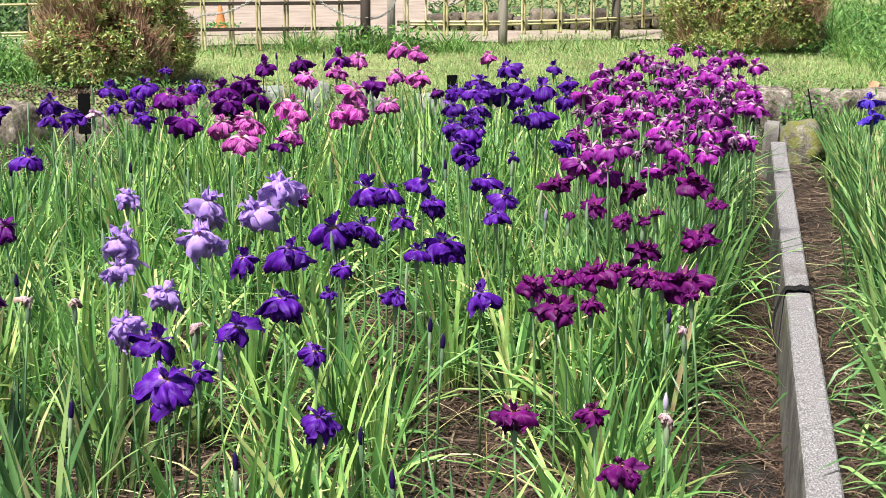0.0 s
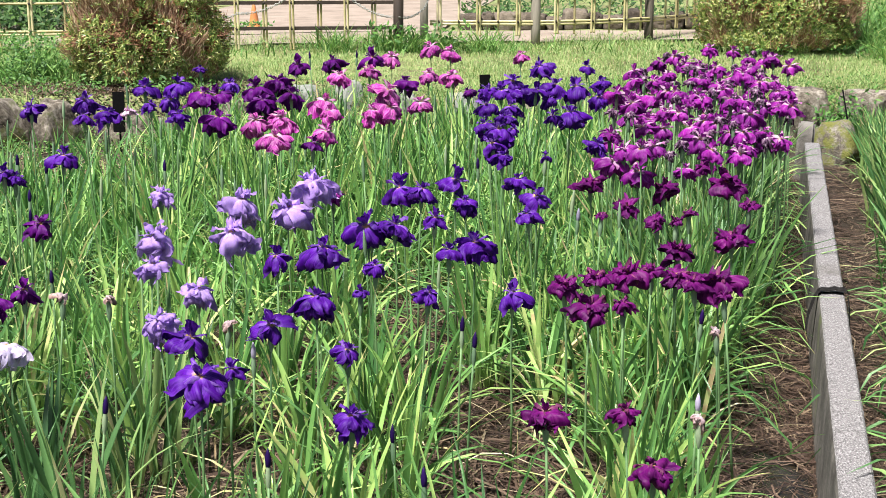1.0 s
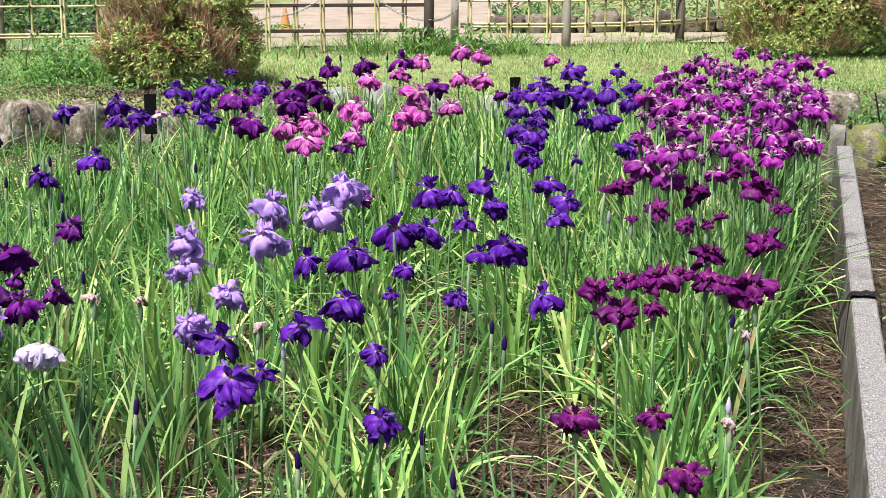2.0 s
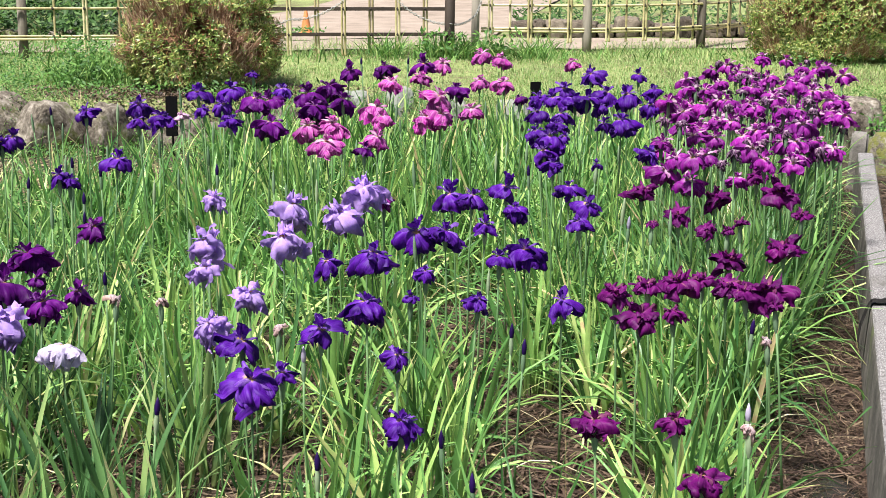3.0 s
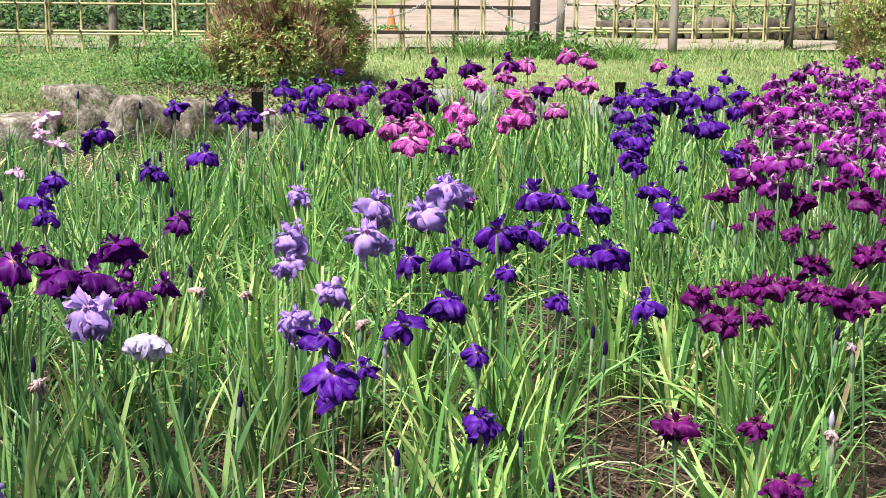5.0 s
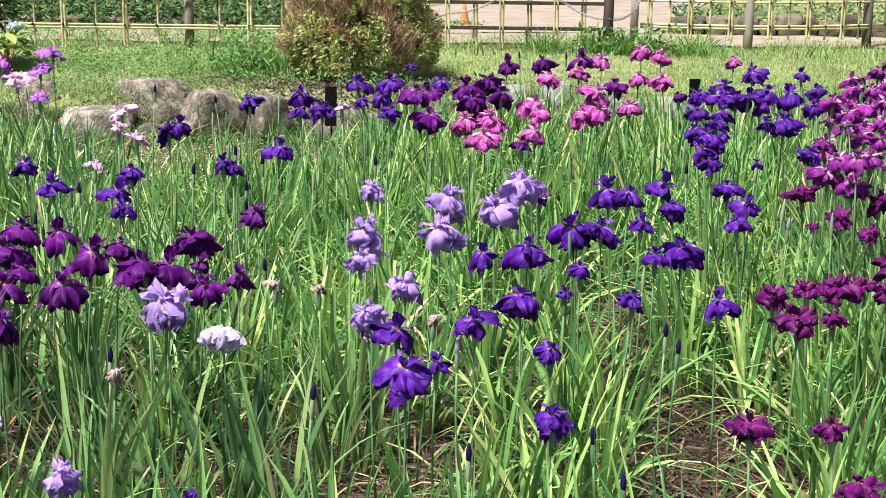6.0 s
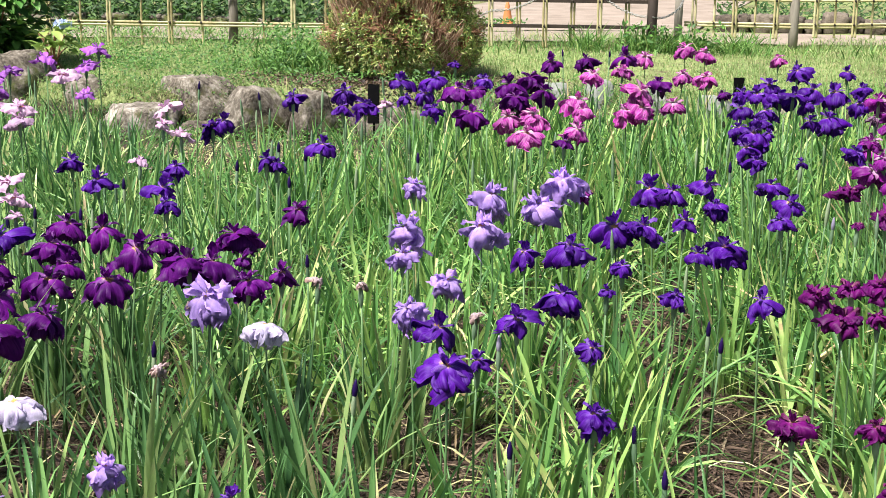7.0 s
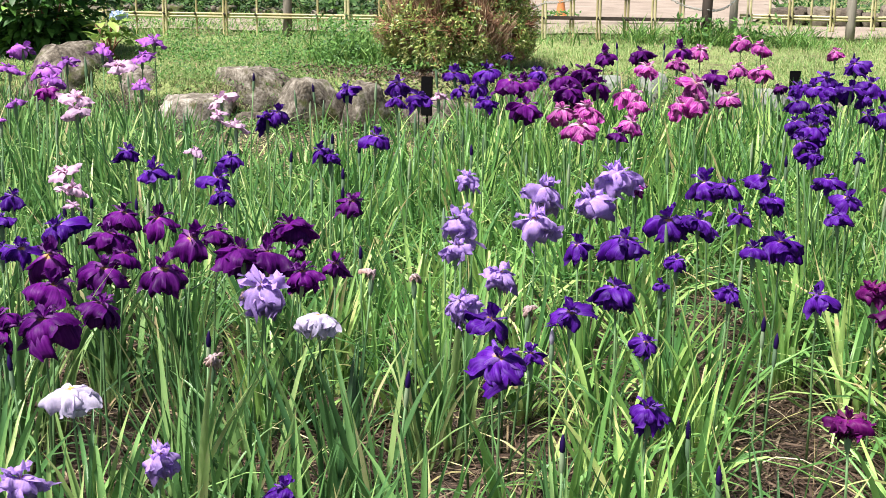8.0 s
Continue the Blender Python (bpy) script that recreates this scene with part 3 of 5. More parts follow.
def iris_leaves():
    rng = random.Random(11)
    far, blue = Heap(), Heap()
    shapes, blue_shapes = [], []
    for i in range(28):
        for mat, store in ((BLADE_PIECE, shapes), (BLUE_PIECE, blue_shapes)):
            v, f, u = blade(rng, *blade_kind(rng, 0.55), 0.0, (0, 0, 0), 8)
            store.append(mesh_of("leaf", v, f, mat, u))
    near_count = 0
    y = 2.2
    while y < 12.2:
        gap = 0.33 if y < 5.4 else 0.28
        x = -0.66 * y - 0.9
        while x < kerb_x(y):
            px, py = x + rng.uniform(-0.1, 0.1), y + rng.uniform(-0.1, 0.1)
            x += gap
            edge = kerb_x(py) - px < 0.85 and py < 10
            if edge and rng.random() < 0.8:
                x -= gap * 0.6
            if not in_bed(px, py) or rng.random() < 0.08:
                continue
            z0 = ground_z(px, py) - 0.01
            tall = rng.uniform(0.85, 1.1) * (1.22 if stand_of_magenta(px, py) else 1.0 + 0.12 * step(5.5, 8.0, py))
            bluish = px < -0.75 - 0.45 * max(0.0, py - 3.6) + rng.gauss(0, 0.3)
            if 3.4 < py < 4.9 and near_count < 50:
                near_count += 1
                clump = new("iris_clump")
                clump.matrix_basis = pose(px, py, z0)
                tagged(clump, "clump of upright blue-green iris leaves in the bed" if bluish else "clump of arching yellow-green iris leaves in the bed", "iris leaves", "leaf clumps in the bed")
                for fx, fy, turn in fan_layout(rng, rng.randint(28, 40)):
                    s = tall * rng.uniform(0.8, 1.1)
                    part("leaf", rng.choice(blue_shapes if bluish else shapes), clump, Matrix.Translation((fx, fy, 0)) @ pose(0, 0, 0, rng.uniform(-5, 5), rng.uniform(-5, 5), math.degrees(turn)) @ Matrix.Diagonal((s, s, s, 1)))
            else:
                for fx, fy, turn in fan_layout(rng, rng.randint(30, 46)):
                    le, wi, ln, ar = blade_kind(rng, 0.34 if py > 5.6 and tall < 1.2 else 0.48)
                    (blue if bluish else far).add(*blade(rng, le * tall, wi, ln, ar, turn, (px + fx, py + fy, z0), 6))
        y += gap * 0.9
    ob = part("iris_leaves", far.mesh("iris_leaves", BLADES))
    tagged(ob, "dense arching yellow-green iris leaves filling the bed", "iris leaves", kind="stuff")
    ob = part("iris_leaves", blue.mesh("iris_leaves", BLUE_BLADES))
    tagged(ob, "dense upright blue-green iris leaves filling the bed", "iris leaves", kind="stuff")
    # the bed across the kerb: taller blue-green leaves leaning over the soil
    side = Heap()
    for k in range(420):
        py = rng.uniform(3.8, 11.2)
        px = kerb_x(py) + 0.44 + 0.011 * py + abs(rng.gauss(0, 0.38))
        for j in range(26):
            le, wi, ln, ar = blade_kind(rng, 0.88 if py > 6.5 else 0.6)
            side.add(*blade(rng, le * (1.3 - 0.055 * py), wi * 1.25, ln * 1.1, ar, rng.uniform(0, 6.283), (px + rng.gauss(0, 0.06), py + rng.gauss(0, 0.06), 0), 6))
    ob = part("iris_leaves", side.mesh("iris_leaves", BLUE_BLADES))
    tagged(ob, "tall green iris leaves in the bed across the kerb", "iris leaves", kind="stuff")


iris_leaves()


def dead_blades():
    """Bleached dead iris leaves hanging over at the far end of the kerb and low in the clumps."""
    rng = random.Random(44)
    heap = Heap()
    for k in range(16):
        y = rng.uniform(8.3, 9.9)
        heap.add(*blade(rng, rng.uniform(0.4, 0.6), 0.014, rng.uniform(0.3, 0.7), rng.uniform(1.4, 2.4), rng.uniform(-0.8, 0.6), (kerb_x(y) - rng.uniform(0.36, 0.5), y, 0.0), 8))
    for k in range(800):
        y = rng.uniform(3.6, 9.5)
        x = rng.uniform(-0.6 * y, kerb_x(y) - 0.4)
        heap.add(*blade(rng, rng.uniform(0.25, 0.5), rng.uniform(0.004, 0.013), rng.uniform(0.4, 1.2), rng.uniform(0.6, 2.2), rng.uniform(0, 6.283), (x, y, ground_z(x, y)), 6))
    # flattened straw where the bed thins out before the rocks
    for k in range(1500):
        x, y = rng.gauss(-3.2, 0.9), rng.gauss(9.9, 0.4)
        if y < edge_y(x) - 0.5:
            heap.add(*blade(rng, rng.uniform(0.12, 0.35), rng.uniform(0.004, 0.01), rng.uniform(1.35, 1.56), rng.uniform(0.0, 0.12), rng.uniform(0, 6.283), (x, y, ground_z(x, y) + rng.uniform(0.004, 0.03)), 4))
    tagged(part("dead_leaves", heap.mesh("dead_leaves", PALESTRAW)), "bleached dead iris leaves drooping among the green ones", "dead leaves", kind="stuff")


dead_blades()


# ---- iris flowers; a flower is about one unit across, later scaled to its true size ----
def petal(rng, length, width, rise, droop, ruffle, curl=0.0, nu=12, nv=15, frill=1.0):
    """A broad petal along +x that spreads, then hangs; folded along its veins, scalloped at its rim."""
    vs, uv, fs = [], [], []
    o = Vector((rng.uniform(0, 50), rng.uniform(0, 50), rng.uniform(0, 50)))
    lop = rng.uniform(-0.25, 0.25)
    r = z = 0.0
    for i in range(nu):
        u = i / (nu - 1)
        ang = rise - (rise + droop) * u ** 1.1
        if i:
            r += length / (nu - 1) * math.cos(ang)
            z += length / (nu - 1) * math.sin(ang)
        w = width * (0.1 + 1.0 * math.sin(math.pi * (0.04 + 0.7 * u ** 0.85)) ** 0.9) * 0.94
        for j in range(nv):
            v = 2 * j / (nv - 1) - 1
            rim = max(0.0, u - 0.55) * 2.2 * (0.5 + 0.5 * abs(v)) + 0.6 * max(0.0, abs(v) - 0.7) * u
            fold = noise.noise(Vector((u * 0.9, v * 1.8, 0)) + o) * u * 1.5
            fold += noise.noise(Vector((u * 3.2, v * 3.4, 21)) + o) * u * 0.45 * frill
            fold += noise.noise(Vector((u * 0.9, v * 4.6, 11)) + o) * u ** 1.4 * 1.15
            fold += noise.noise(Vector((u * 2.0, v * 9.0, 31)) + o) * u * 0.24 * frill
            crimp = noise.noise(Vector((u * 3.0, v * 6.0, 5)) + o) * rim * 1.1 * frill
            crease = -0.5 * math.exp(-(v * 5) ** 2) * u
            d = ruffle * (fold + crimp + crease)
            side = (v + lop * u * (1 - v * v)) * w / 2 * (1 + 0.1 * noise.noise(Vector((u * 2.5, v * 2, 9)) + o))
            tip = (-0.3 * v * v * u ** 3 + 0.1 * noise.noise(Vector((v * 3.2, 3, 7)) + o) * u ** 4) * length
            vs.append((r + tip * math.cos(ang) - d * math.sin(ang), side, z + tip * math.sin(ang) + d * math.cos(ang) - curl * v * v * w * 0.4))
            uv.append((u, j / (nv - 1)))
    for i in range(nu - 1):
        for j in range(nv - 1):
            a = i * nv + j
            fs.append((a, a + 1, a + nv + 1, a + nv))
    return vs, fs, uv


PETALS = {}


def petal_set(kind):
    """Shared petal meshes of one cultivar: outer falls, inner petals, narrow standards, style crests."""
    if kind not in PETALS:
        rng = random.Random(sum(map(ord, kind)))
        m = CULTIVARS[kind]
        calm = {"white": 0.8, "wine": 1.75, "violet": 1.15, "lilac": 1.6}.get(kind, 1.0)
        def some(n, *a, **k):
            a = (*a[:4], a[4] * calm)
            return [mesh_of("petal", *(lambda v, f, u: (v, f, m, u))(*petal(rng, *[q * rng.uniform(0.88, 1.12) for q in a], **k))) for _ in range(n)]
        PETALS[kind] = {
            "fall": some(12, 0.6, 0.74, 0.42, 1.75, 0.13, curl=0.4, frill=1.6),
            "skirt": some(8, 0.5, 0.86, 0.5, 1.6, 0.095, curl=0.25, frill=1.7),
            "inner": some(8, 0.46, 0.5, 0.8, 1.2, 0.11, curl=0.3, frill=1.6),
            "standard": some(6, 0.4, 0.24, 1.2, -0.5, 0.06, curl=-0.4, nu=8, nv=7),
            "limp": some(6, 0.4, 0.36, 0.5, 2.3, 0.2, curl=1.2, frill=2.4),
        }
        m = CRESTS.get(kind, m)
        PETALS[kind]["style"] = some(5, 0.3, 0.095, 1.2, -0.2, 0.04, curl=0.8, nu=6, nv=5)
    return PETALS[kind]


def lathe(prof, sides=7):
    vs, fs = [], []
    for r, z in prof:
        for k in range(sides):
            a = 6.2832 * k / sides
            vs.append((r * math.cos(a), r * math.sin(a), z))
    for i in range(len(prof) - 1):
        for k in range(sides):
            k2 = (k + 1) % sides
            fs.append((i * sides + k, i * sides + k2, (i + 1) * sides + k2, (i + 1) * sides + k))
    fs.append(tuple((len(prof) - 1) * sides + k for k in range(sides)))
    return vs, fs


STEM_MESH = mesh_of("stem", *tube([(0, 0, 0), (0.004, 0.002, 0.35), (-0.002, 0.003, 0.7), (0, 0, 1)], [0.0045, 0.004, 0.0036, 0.0032], 6), STEM)
SHEATH_MESH = mesh_of("sheath", *lathe([(0.005, 0), (0.011, 0.018), (0.013, 0.045), (0.009, 0.075), (0.002, 0.1)]), SPATHE)
THROAT_MESH = mesh_of("flower", *lathe([(0.003, -0.03), (0.0055, -0.018), (0.005, -0.006), (0.002, 0.0)], 6), STEM)
BUD_MESHES = {}


def bud_mesh(kind):
    if kind not in BUD_MESHES:
        vs, fs = lathe([(0.005, 0), (0.012, 0.015), (0.0145, 0.04), (0.013, 0.06), (0.008, 0.08), (0.002, 0.098)], 8)
        vs = [(x * math.cos(z * 12) - y * math.sin(z * 12), x * math.sin(z * 12) + y * math.cos(z * 12), z) for x, y, z in vs]
        BUD_MESHES[kind] = mesh_of("bud", vs, fs, CULTIVARS[kind], [(0.5, 0.5)] * len(vs))
    return BUD_MESHES[kind]


FLOWER_RNG = random.Random(21)


def stalk(name, x, y, z, label, category, group):
    root = new(name)
    z0 = ground_z(x, y)
    lean = FLOWER_RNG.uniform(0.0, 0.1)
    az = FLOWER_RNG.uniform(0, 6.283)
    h = z - z0
    bx, by = x - lean * h * math.cos(az), y - lean * h * math.sin(az)
    root.matrix_basis = pose(bx, by, z0)
    tagged(root, label, category, group)
    d = Vector((x - bx, y - by, h))
    turn = d.to_track_quat("Z", "Y").to_matrix().to_4x4()
    part("stem", STEM_MESH, root, turn @ Matrix.Diagonal((1, 1, d.length - 0.03, 1)))
    return root, Matrix.Translation(d), turn


def iris(kind, x, y, z, size, form, label, group):
    """One flowering stalk: stem, sheath, hanging falls, inner petals or standards, style crests."""
    rng = FLOWER_RNG
    size = min(size, 0.16) * 1.1
    tall = {"dome": 1.3, "hanging": 1.22}.get(form, 1.0)
    sway = 5 if form == "dome" else 9
    root, top, turn = stalk("iris", x, y, z + (0.24 if form == "hanging" else 0.17) * size, label, "iris", group)
    head = top @ turn @ pose(0, 0, 0, rng.gauss(0, sway), rng.gauss(0, sway), rng.uniform(0, 360))
    part("sheath", SHEATH_MESH, root, top @ turn @ pose(0, 0, -0.085, 0, 0, rng.uniform(0, 360)) @ Matrix.Diagonal((0.74, 0.74, 0.85, 1)))
    ps = petal_set(kind)
    flower = part("flower", THROAT_MESH, root, head)
    def put(sort, n, off, tilt, scale, loose=13):
        for k in range(n):
            s = size * scale * rng.uniform(0.78, 1.15)
            part("petal" if sort != "style" else "style_crest", rng.choice(ps[sort]), flower, pose(0, 0, 0, 0, 0, off + 360 / n * k + rng.gauss(0, 10)) @ pose(0, 0, 0, rng.gauss(0, 10), rng.gauss(tilt, loose), 0) @ Matrix.Diagonal((s, s, s * tall, 1)))
    if form == "double":
        put("fall", 3, 0, 18, 1.0)
        put("fall", 3, 60, 4, 0.88)
        put("standard", 3, 25, -10, 0.62)
    elif form == "frilled":
        put("skirt", 3, 0, 14, 1.08)
        put("skirt", 3, 60, -2, 0.92)
        put("inner", 3, 25, -30, 0.75)
    elif form == "hanging":
        put("fall", 3, 0, 30, 1.0)
        put("skirt", 3, 60, 14, 0.95)
        put("inner", 2, 25, -40, 0.6)
    elif form == "single":
        put("fall", 3, 0, 16, 1.02)
        put("standard", 3, 60, -14, 0.9)
    elif form == "dome":
        put("skirt", 6, 0, 40, 1.05, 5)
        put("skirt", 5, 30, 22, 0.95, 6)
        put("skirt", 4, 10, 2, 0.7, 8)
    elif form == "open":
        put("fall", 3, 0, -6, 1.05)
        put("standard", 3, 60, 25, 0.8)
    else:
        put("limp", 3, 0, 38, 1.0, 20)
        put("limp", 4, 60, 10, 0.8, 28)
    if form in ("limp", "dome"):
        return
    put("style", 3, 5, 26, 1.45 if kind == "magenta" else 1.3)
    put("style", 2, 50, -5, 1.1)


def green_bud(x, y, z):
    """A stalk whose bud is still closed in its silvery green sheath."""
    root, top, turn = stalk("iris_bud", x, y, z, "closed silvery green iris bud on a tall stalk", "iris bud", "unopened iris buds")
    k = FLOWER_RNG.uniform(0.9, 1.25)
    part("sheath", SHEATH_MESH, root, top @ turn @ pose(0, 0, -0.07, 0, 0, FLOWER_RNG.uniform(0, 360)) @ Matrix.Diagonal((0.6 * k, 0.6 * k, 1.05 * k, 1)))


def bud(kind, x, y, z, label):
    rng = FLOWER_RNG
    root, top, turn = stalk("iris_bud", x, y, z, label, "iris bud", "unopened iris buds")
    s = Matrix.Diagonal((0.56, 0.56, 0.56, 1))
    part("bud", bud_mesh(kind), root, top @ turn @ pose(0, 0, -0.03, 0, 0, rng.uniform(0, 360)) @ s)
    part("sheath", SHEATH_MESH, root, top @ turn @ pose(0, 0, -0.085, 0, 0, rng.uniform(0, 360)) @ Matrix.Diagonal((0.6, 0.6, 0.85, 1)))


# x, y, height of the flower, its width
BED_V0 = [
    (-2.00, 7.35, 0.87, 0.144), (-1.91, 6.97, 0.85, 0.109), (-1.77, 6.89, 0.87, 0.122), (-1.82, 7.91, 0.87, 0.139),
    (-1.67, 7.37, 0.86, 0.087), (-1.63, 7.90, 0.89, 0.170), (-1.38, 6.67, 0.90, 0.092), (-1.53, 7.19, 0.90, 0.112),
    (-1.33, 7.82, 0.91, 0.107), (0.21, 8.22, 0.88, 0.128), (0.25, 7.57, 0.89, 0.163), (0.14, 7.78, 0.88, 0.122),
    (0.07, 7.90, 0.87, 0.108), (0.05, 7.32, 0.86, 0.129), (0.17, 7.27, 0.86, 0.114), (0.31, 7.42, 0.92, 0.116),
    (0.42, 7.68, 0.92, 0.135), (0.53, 7.69, 0.91, 0.135), (0.68, 7.85, 0.92, 0.107), (0.65, 7.61, 0.87, 0.104),
]
BED_V1 = [
    (-1.64, 8.6, 0.92, 0.062),
    (0.37, 7.46, 0.88, 0.087), (0.45, 6.86, 0.88, 0.148), (0.36, 6.78, 0.89, 0.080), (0.04, 6.45, 0.89, 0.101),
    (0.10, 6.28, 0.89, 0.123), (0.14, 6.97, 0.85, 0.109), (0.07, 6.15, 0.85, 0.109), (0.11, 5.95, 0.83, 0.094),
    (0.17, 6.49, 0.87, 0.064), (0.39, 8.91, 0.89, 0.139), (0.67, 8.80, 0.91, 0.086), (0.53, 6.25, 0.83, 0.111),
    (0.29, 5.94, 0.84, 0.035), (0.17, 5.79, 0.76, 0.096), (0.24, 5.57, 0.73, 0.111), (0.20, 5.44, 0.69, 0.091),
    (-0.30, 5.65, 0.74, 0.156), (-0.21, 5.56, 0.76, 0.110), (-0.08, 5.71, 0.76, 0.182), (-0.04, 5.58, 0.71, 0.088),
]
BED_V2 = [
    (-0.41, 5.31, 0.66, 0.138), (-0.30, 5.27, 0.67, 0.147), (-0.15, 5.27, 0.71, 0.089), (-0.54, 4.97, 0.65, 0.199),
    (-0.69, 4.88, 0.65, 0.098), (0.00, 5.06, 0.65, 0.142), (-0.09, 4.82, 0.69, 0.087), (-0.34, 4.77, 0.65, 0.076),
    (-0.37, 4.52, 0.63, 0.045), (-0.15, 4.52, 0.62, 0.083), (0.12, 4.52, 0.62, 0.095), (-0.50, 4.38, 0.63, 0.132),
    (-0.59, 4.01, 0.65, 0.113), (-0.36, 3.92, 0.61, 0.080), (-0.82, 3.99, 0.61, 0.138), (-0.72, 3.60, 0.62, 0.147),
    (-0.66, 3.74, 0.61, 0.069), (-0.30, 3.38, 0.60, 0.109), (-2.91, 4.96, 0.69, 0.088), (-2.72, 4.54, 0.70, 0.081),
]
BED_V3 = [
    (-2.59, 4.31, 0.65, 0.077), (-2.57, 4.66, 0.64, 0.154), (-2.44, 4.17, 0.69, 0.103), (-2.77, 5.70, 0.75, 0.103),
    (-2.49, 5.34, 0.74, 0.114), (-2.29, 5.68, 0.75, 0.096), (-2.19, 5.28, 0.73, 0.124), (-2.12, 5.14, 0.71, 0.084),
    (-1.89, 5.68, 0.80, 0.085), (-1.85, 5.69, 0.78, 0.086), (-1.69, 5.84, 0.84, 0.100), (-2.30, 6.17, 0.85, 0.108),
    (-2.24, 6.15, 0.88, 0.108), (-2.18, 7.02, 0.88, 0.109), (-1.02, 2.72, 0.59, 0.073),
]
BED_P0 = [
    (-1.38, 7.29, 0.91, 0.171), (-1.33, 7.40, 0.89, 0.145), (-1.21, 6.77, 0.86, 0.173), (-1.14, 7.47, 0.92, 0.131),
    (-1.09, 7.92, 0.90, 0.139), (-0.94, 7.34, 0.91, 0.115), (-1.04, 7.07, 0.90, 0.138), (-1.08, 8.78, 0.91, 0.205),
    (-0.89, 8.98, 0.91, 0.175), (-0.65, 9.12, 0.92, 0.159), (-0.39, 8.04, 0.89, 0.119), (-0.71, 6.26, 0.83, 0.086),
    (-0.04, 7.83, 0.88, 0.067), (-2.33, 4.16, 0.67, 0.158), (-2.25, 4.41, 0.69, 0.145), (-2.12, 4.28, 0.66, 0.112),
    (-2.37, 4.80, 0.68, 0.115), (-2.21, 4.75, 0.68, 0.113), (-2.13, 4.15, 0.64, 0.137), (-1.94, 4.42, 0.69, 0.181),
]
BED_P1 = [
    (-1.89, 4.54, 0.70, 0.098), (-1.96, 4.22, 0.63, 0.129), (-1.71, 4.29, 0.69, 0.138), (-1.63, 4.31, 0.69, 0.120),
    (-1.70, 4.73, 0.68, 0.140), (-1.63, 4.61, 0.64, 0.069), (-1.45, 4.13, 0.68, 0.124), (-1.44, 4.44, 0.64, 0.085),
    (-1.90, 3.66, 0.67, 0.114), (-2.15, 3.84, 0.66, 0.154), (-2.08, 3.65, 0.61, 0.140), (-2.14, 3.51, 0.62, 0.096),
    (-2.17, 3.56, 0.65, 0.081), (-1.61, 5.20, 0.69, 0.098),
]
BED_K = [
    (-0.76, 8.11, 0.92, 0.126), (-0.64, 8.79, 0.88, 0.120), (-0.55, 9.52, 0.89, 0.129), (-0.46, 7.57, 0.90, 0.142),
    (-0.50, 7.06, 0.86, 0.138), (-0.42, 7.04, 0.88, 0.138), (-0.28, 7.28, 0.88, 0.114), (-0.76, 7.30, 0.87, 0.172),
    (-0.68, 6.70, 0.91, 0.105), (-1.04, 6.77, 0.85, 0.133), (-0.91, 6.72, 0.87, 0.132), (-0.89, 6.33, 0.84, 0.137),
    (-0.66, 6.34, 0.87, 0.105), (-0.31, 9.93, 0.91, 0.154), (-0.17, 9.68, 0.91, 0.131), (-0.27, 8.27, 0.92, 0.110),
    (-0.14, 8.42, 0.89, 0.118), (0.29, 9.37, 0.92, 0.109),
]
BED_R0 = [
    (0.45, 5.64, 0.77, 0.123), (0.75, 5.72, 0.74, 0.113), (0.59, 5.54, 0.70, 0.100), (0.48, 5.42, 0.70, 0.047),
    (0.67, 5.25, 0.71, 0.073), (0.75, 5.31, 0.70, 0.052), (0.82, 5.47, 0.70, 0.055), (1.01, 5.71, 0.76, 0.136),
    (0.95, 5.94, 0.79, 0.093), (1.06, 5.52, 0.72, 0.076), (0.94, 5.19, 0.65, 0.129), (0.70, 4.89, 0.67, 0.122),
    (0.28, 4.41, 0.68, 0.098), (0.39, 4.51, 0.68, 0.091), (0.49, 4.56, 0.67, 0.147), (0.34, 4.15, 0.67, 0.126),
    (0.60, 4.79, 0.63, 0.087), (0.67, 4.68, 0.64, 0.103), (0.69, 4.45, 0.68, 0.090), (0.77, 4.49, 0.67, 0.135),
]
BED_R1 = [
    (0.46, 4.35, 0.64, 0.070), (0.76, 4.30, 0.68, 0.052), (0.18, 3.48, 0.58, 0.103), (0.38, 3.48, 0.59, 0.079),
    (0.41, 3.17, 0.56, 0.099),
]
BED_L = [
    (-0.91, 5.53, 0.70, 0.143), (-0.87, 5.05, 0.68, 0.141), (-0.71, 5.34, 0.71, 0.127), (-0.65, 5.64, 0.75, 0.157),
    (-1.12, 4.91, 0.69, 0.138), (-1.08, 4.68, 0.66, 0.085), (-0.89, 4.47, 0.63, 0.091), (-0.94, 4.11, 0.63, 0.092),
    (-1.51, 3.93, 0.67, 0.161), (-1.25, 5.63, 0.72, 0.085), (-1.37, 2.86, 0.57, 0.078), (-1.60, 2.64, 0.57, 0.093),
]
BED_M = [
    (-0.57, 5.69, 0.72, 0.079), (1.27, 6.95, 0.87, 0.123), (1.30, 6.52, 0.85, 0.102), (1.13, 6.04, 0.86, 0.107),
    (0.62, 6.01, 0.85, 0.107), (0.73, 6.13, 0.84, 0.097), (1.09, 6.91, 0.84, 0.122), (0.60, 6.44, 0.85, 0.101),
    (-3.47, 6.31, 0.92, 0.109),
]
BED_B = [
    (2.17, 7.35, 0.89, 0.129), (2.02, 6.78, 0.88, 0.128),
]
BED_X = [
    (-1.27, 4.29, 0.67, 0.056), (-0.74, 4.18, 0.62, 0.037), (0.72, 4.17, 0.61, 0.034),
    (0.56, 3.43, 0.60, 0.022), (-1.53, 3.58, 0.58, 0.064), (-1.15, 4.36, 0.65, 0.033),
    (-1.57, 3.95, 0.67, 0.044),
]
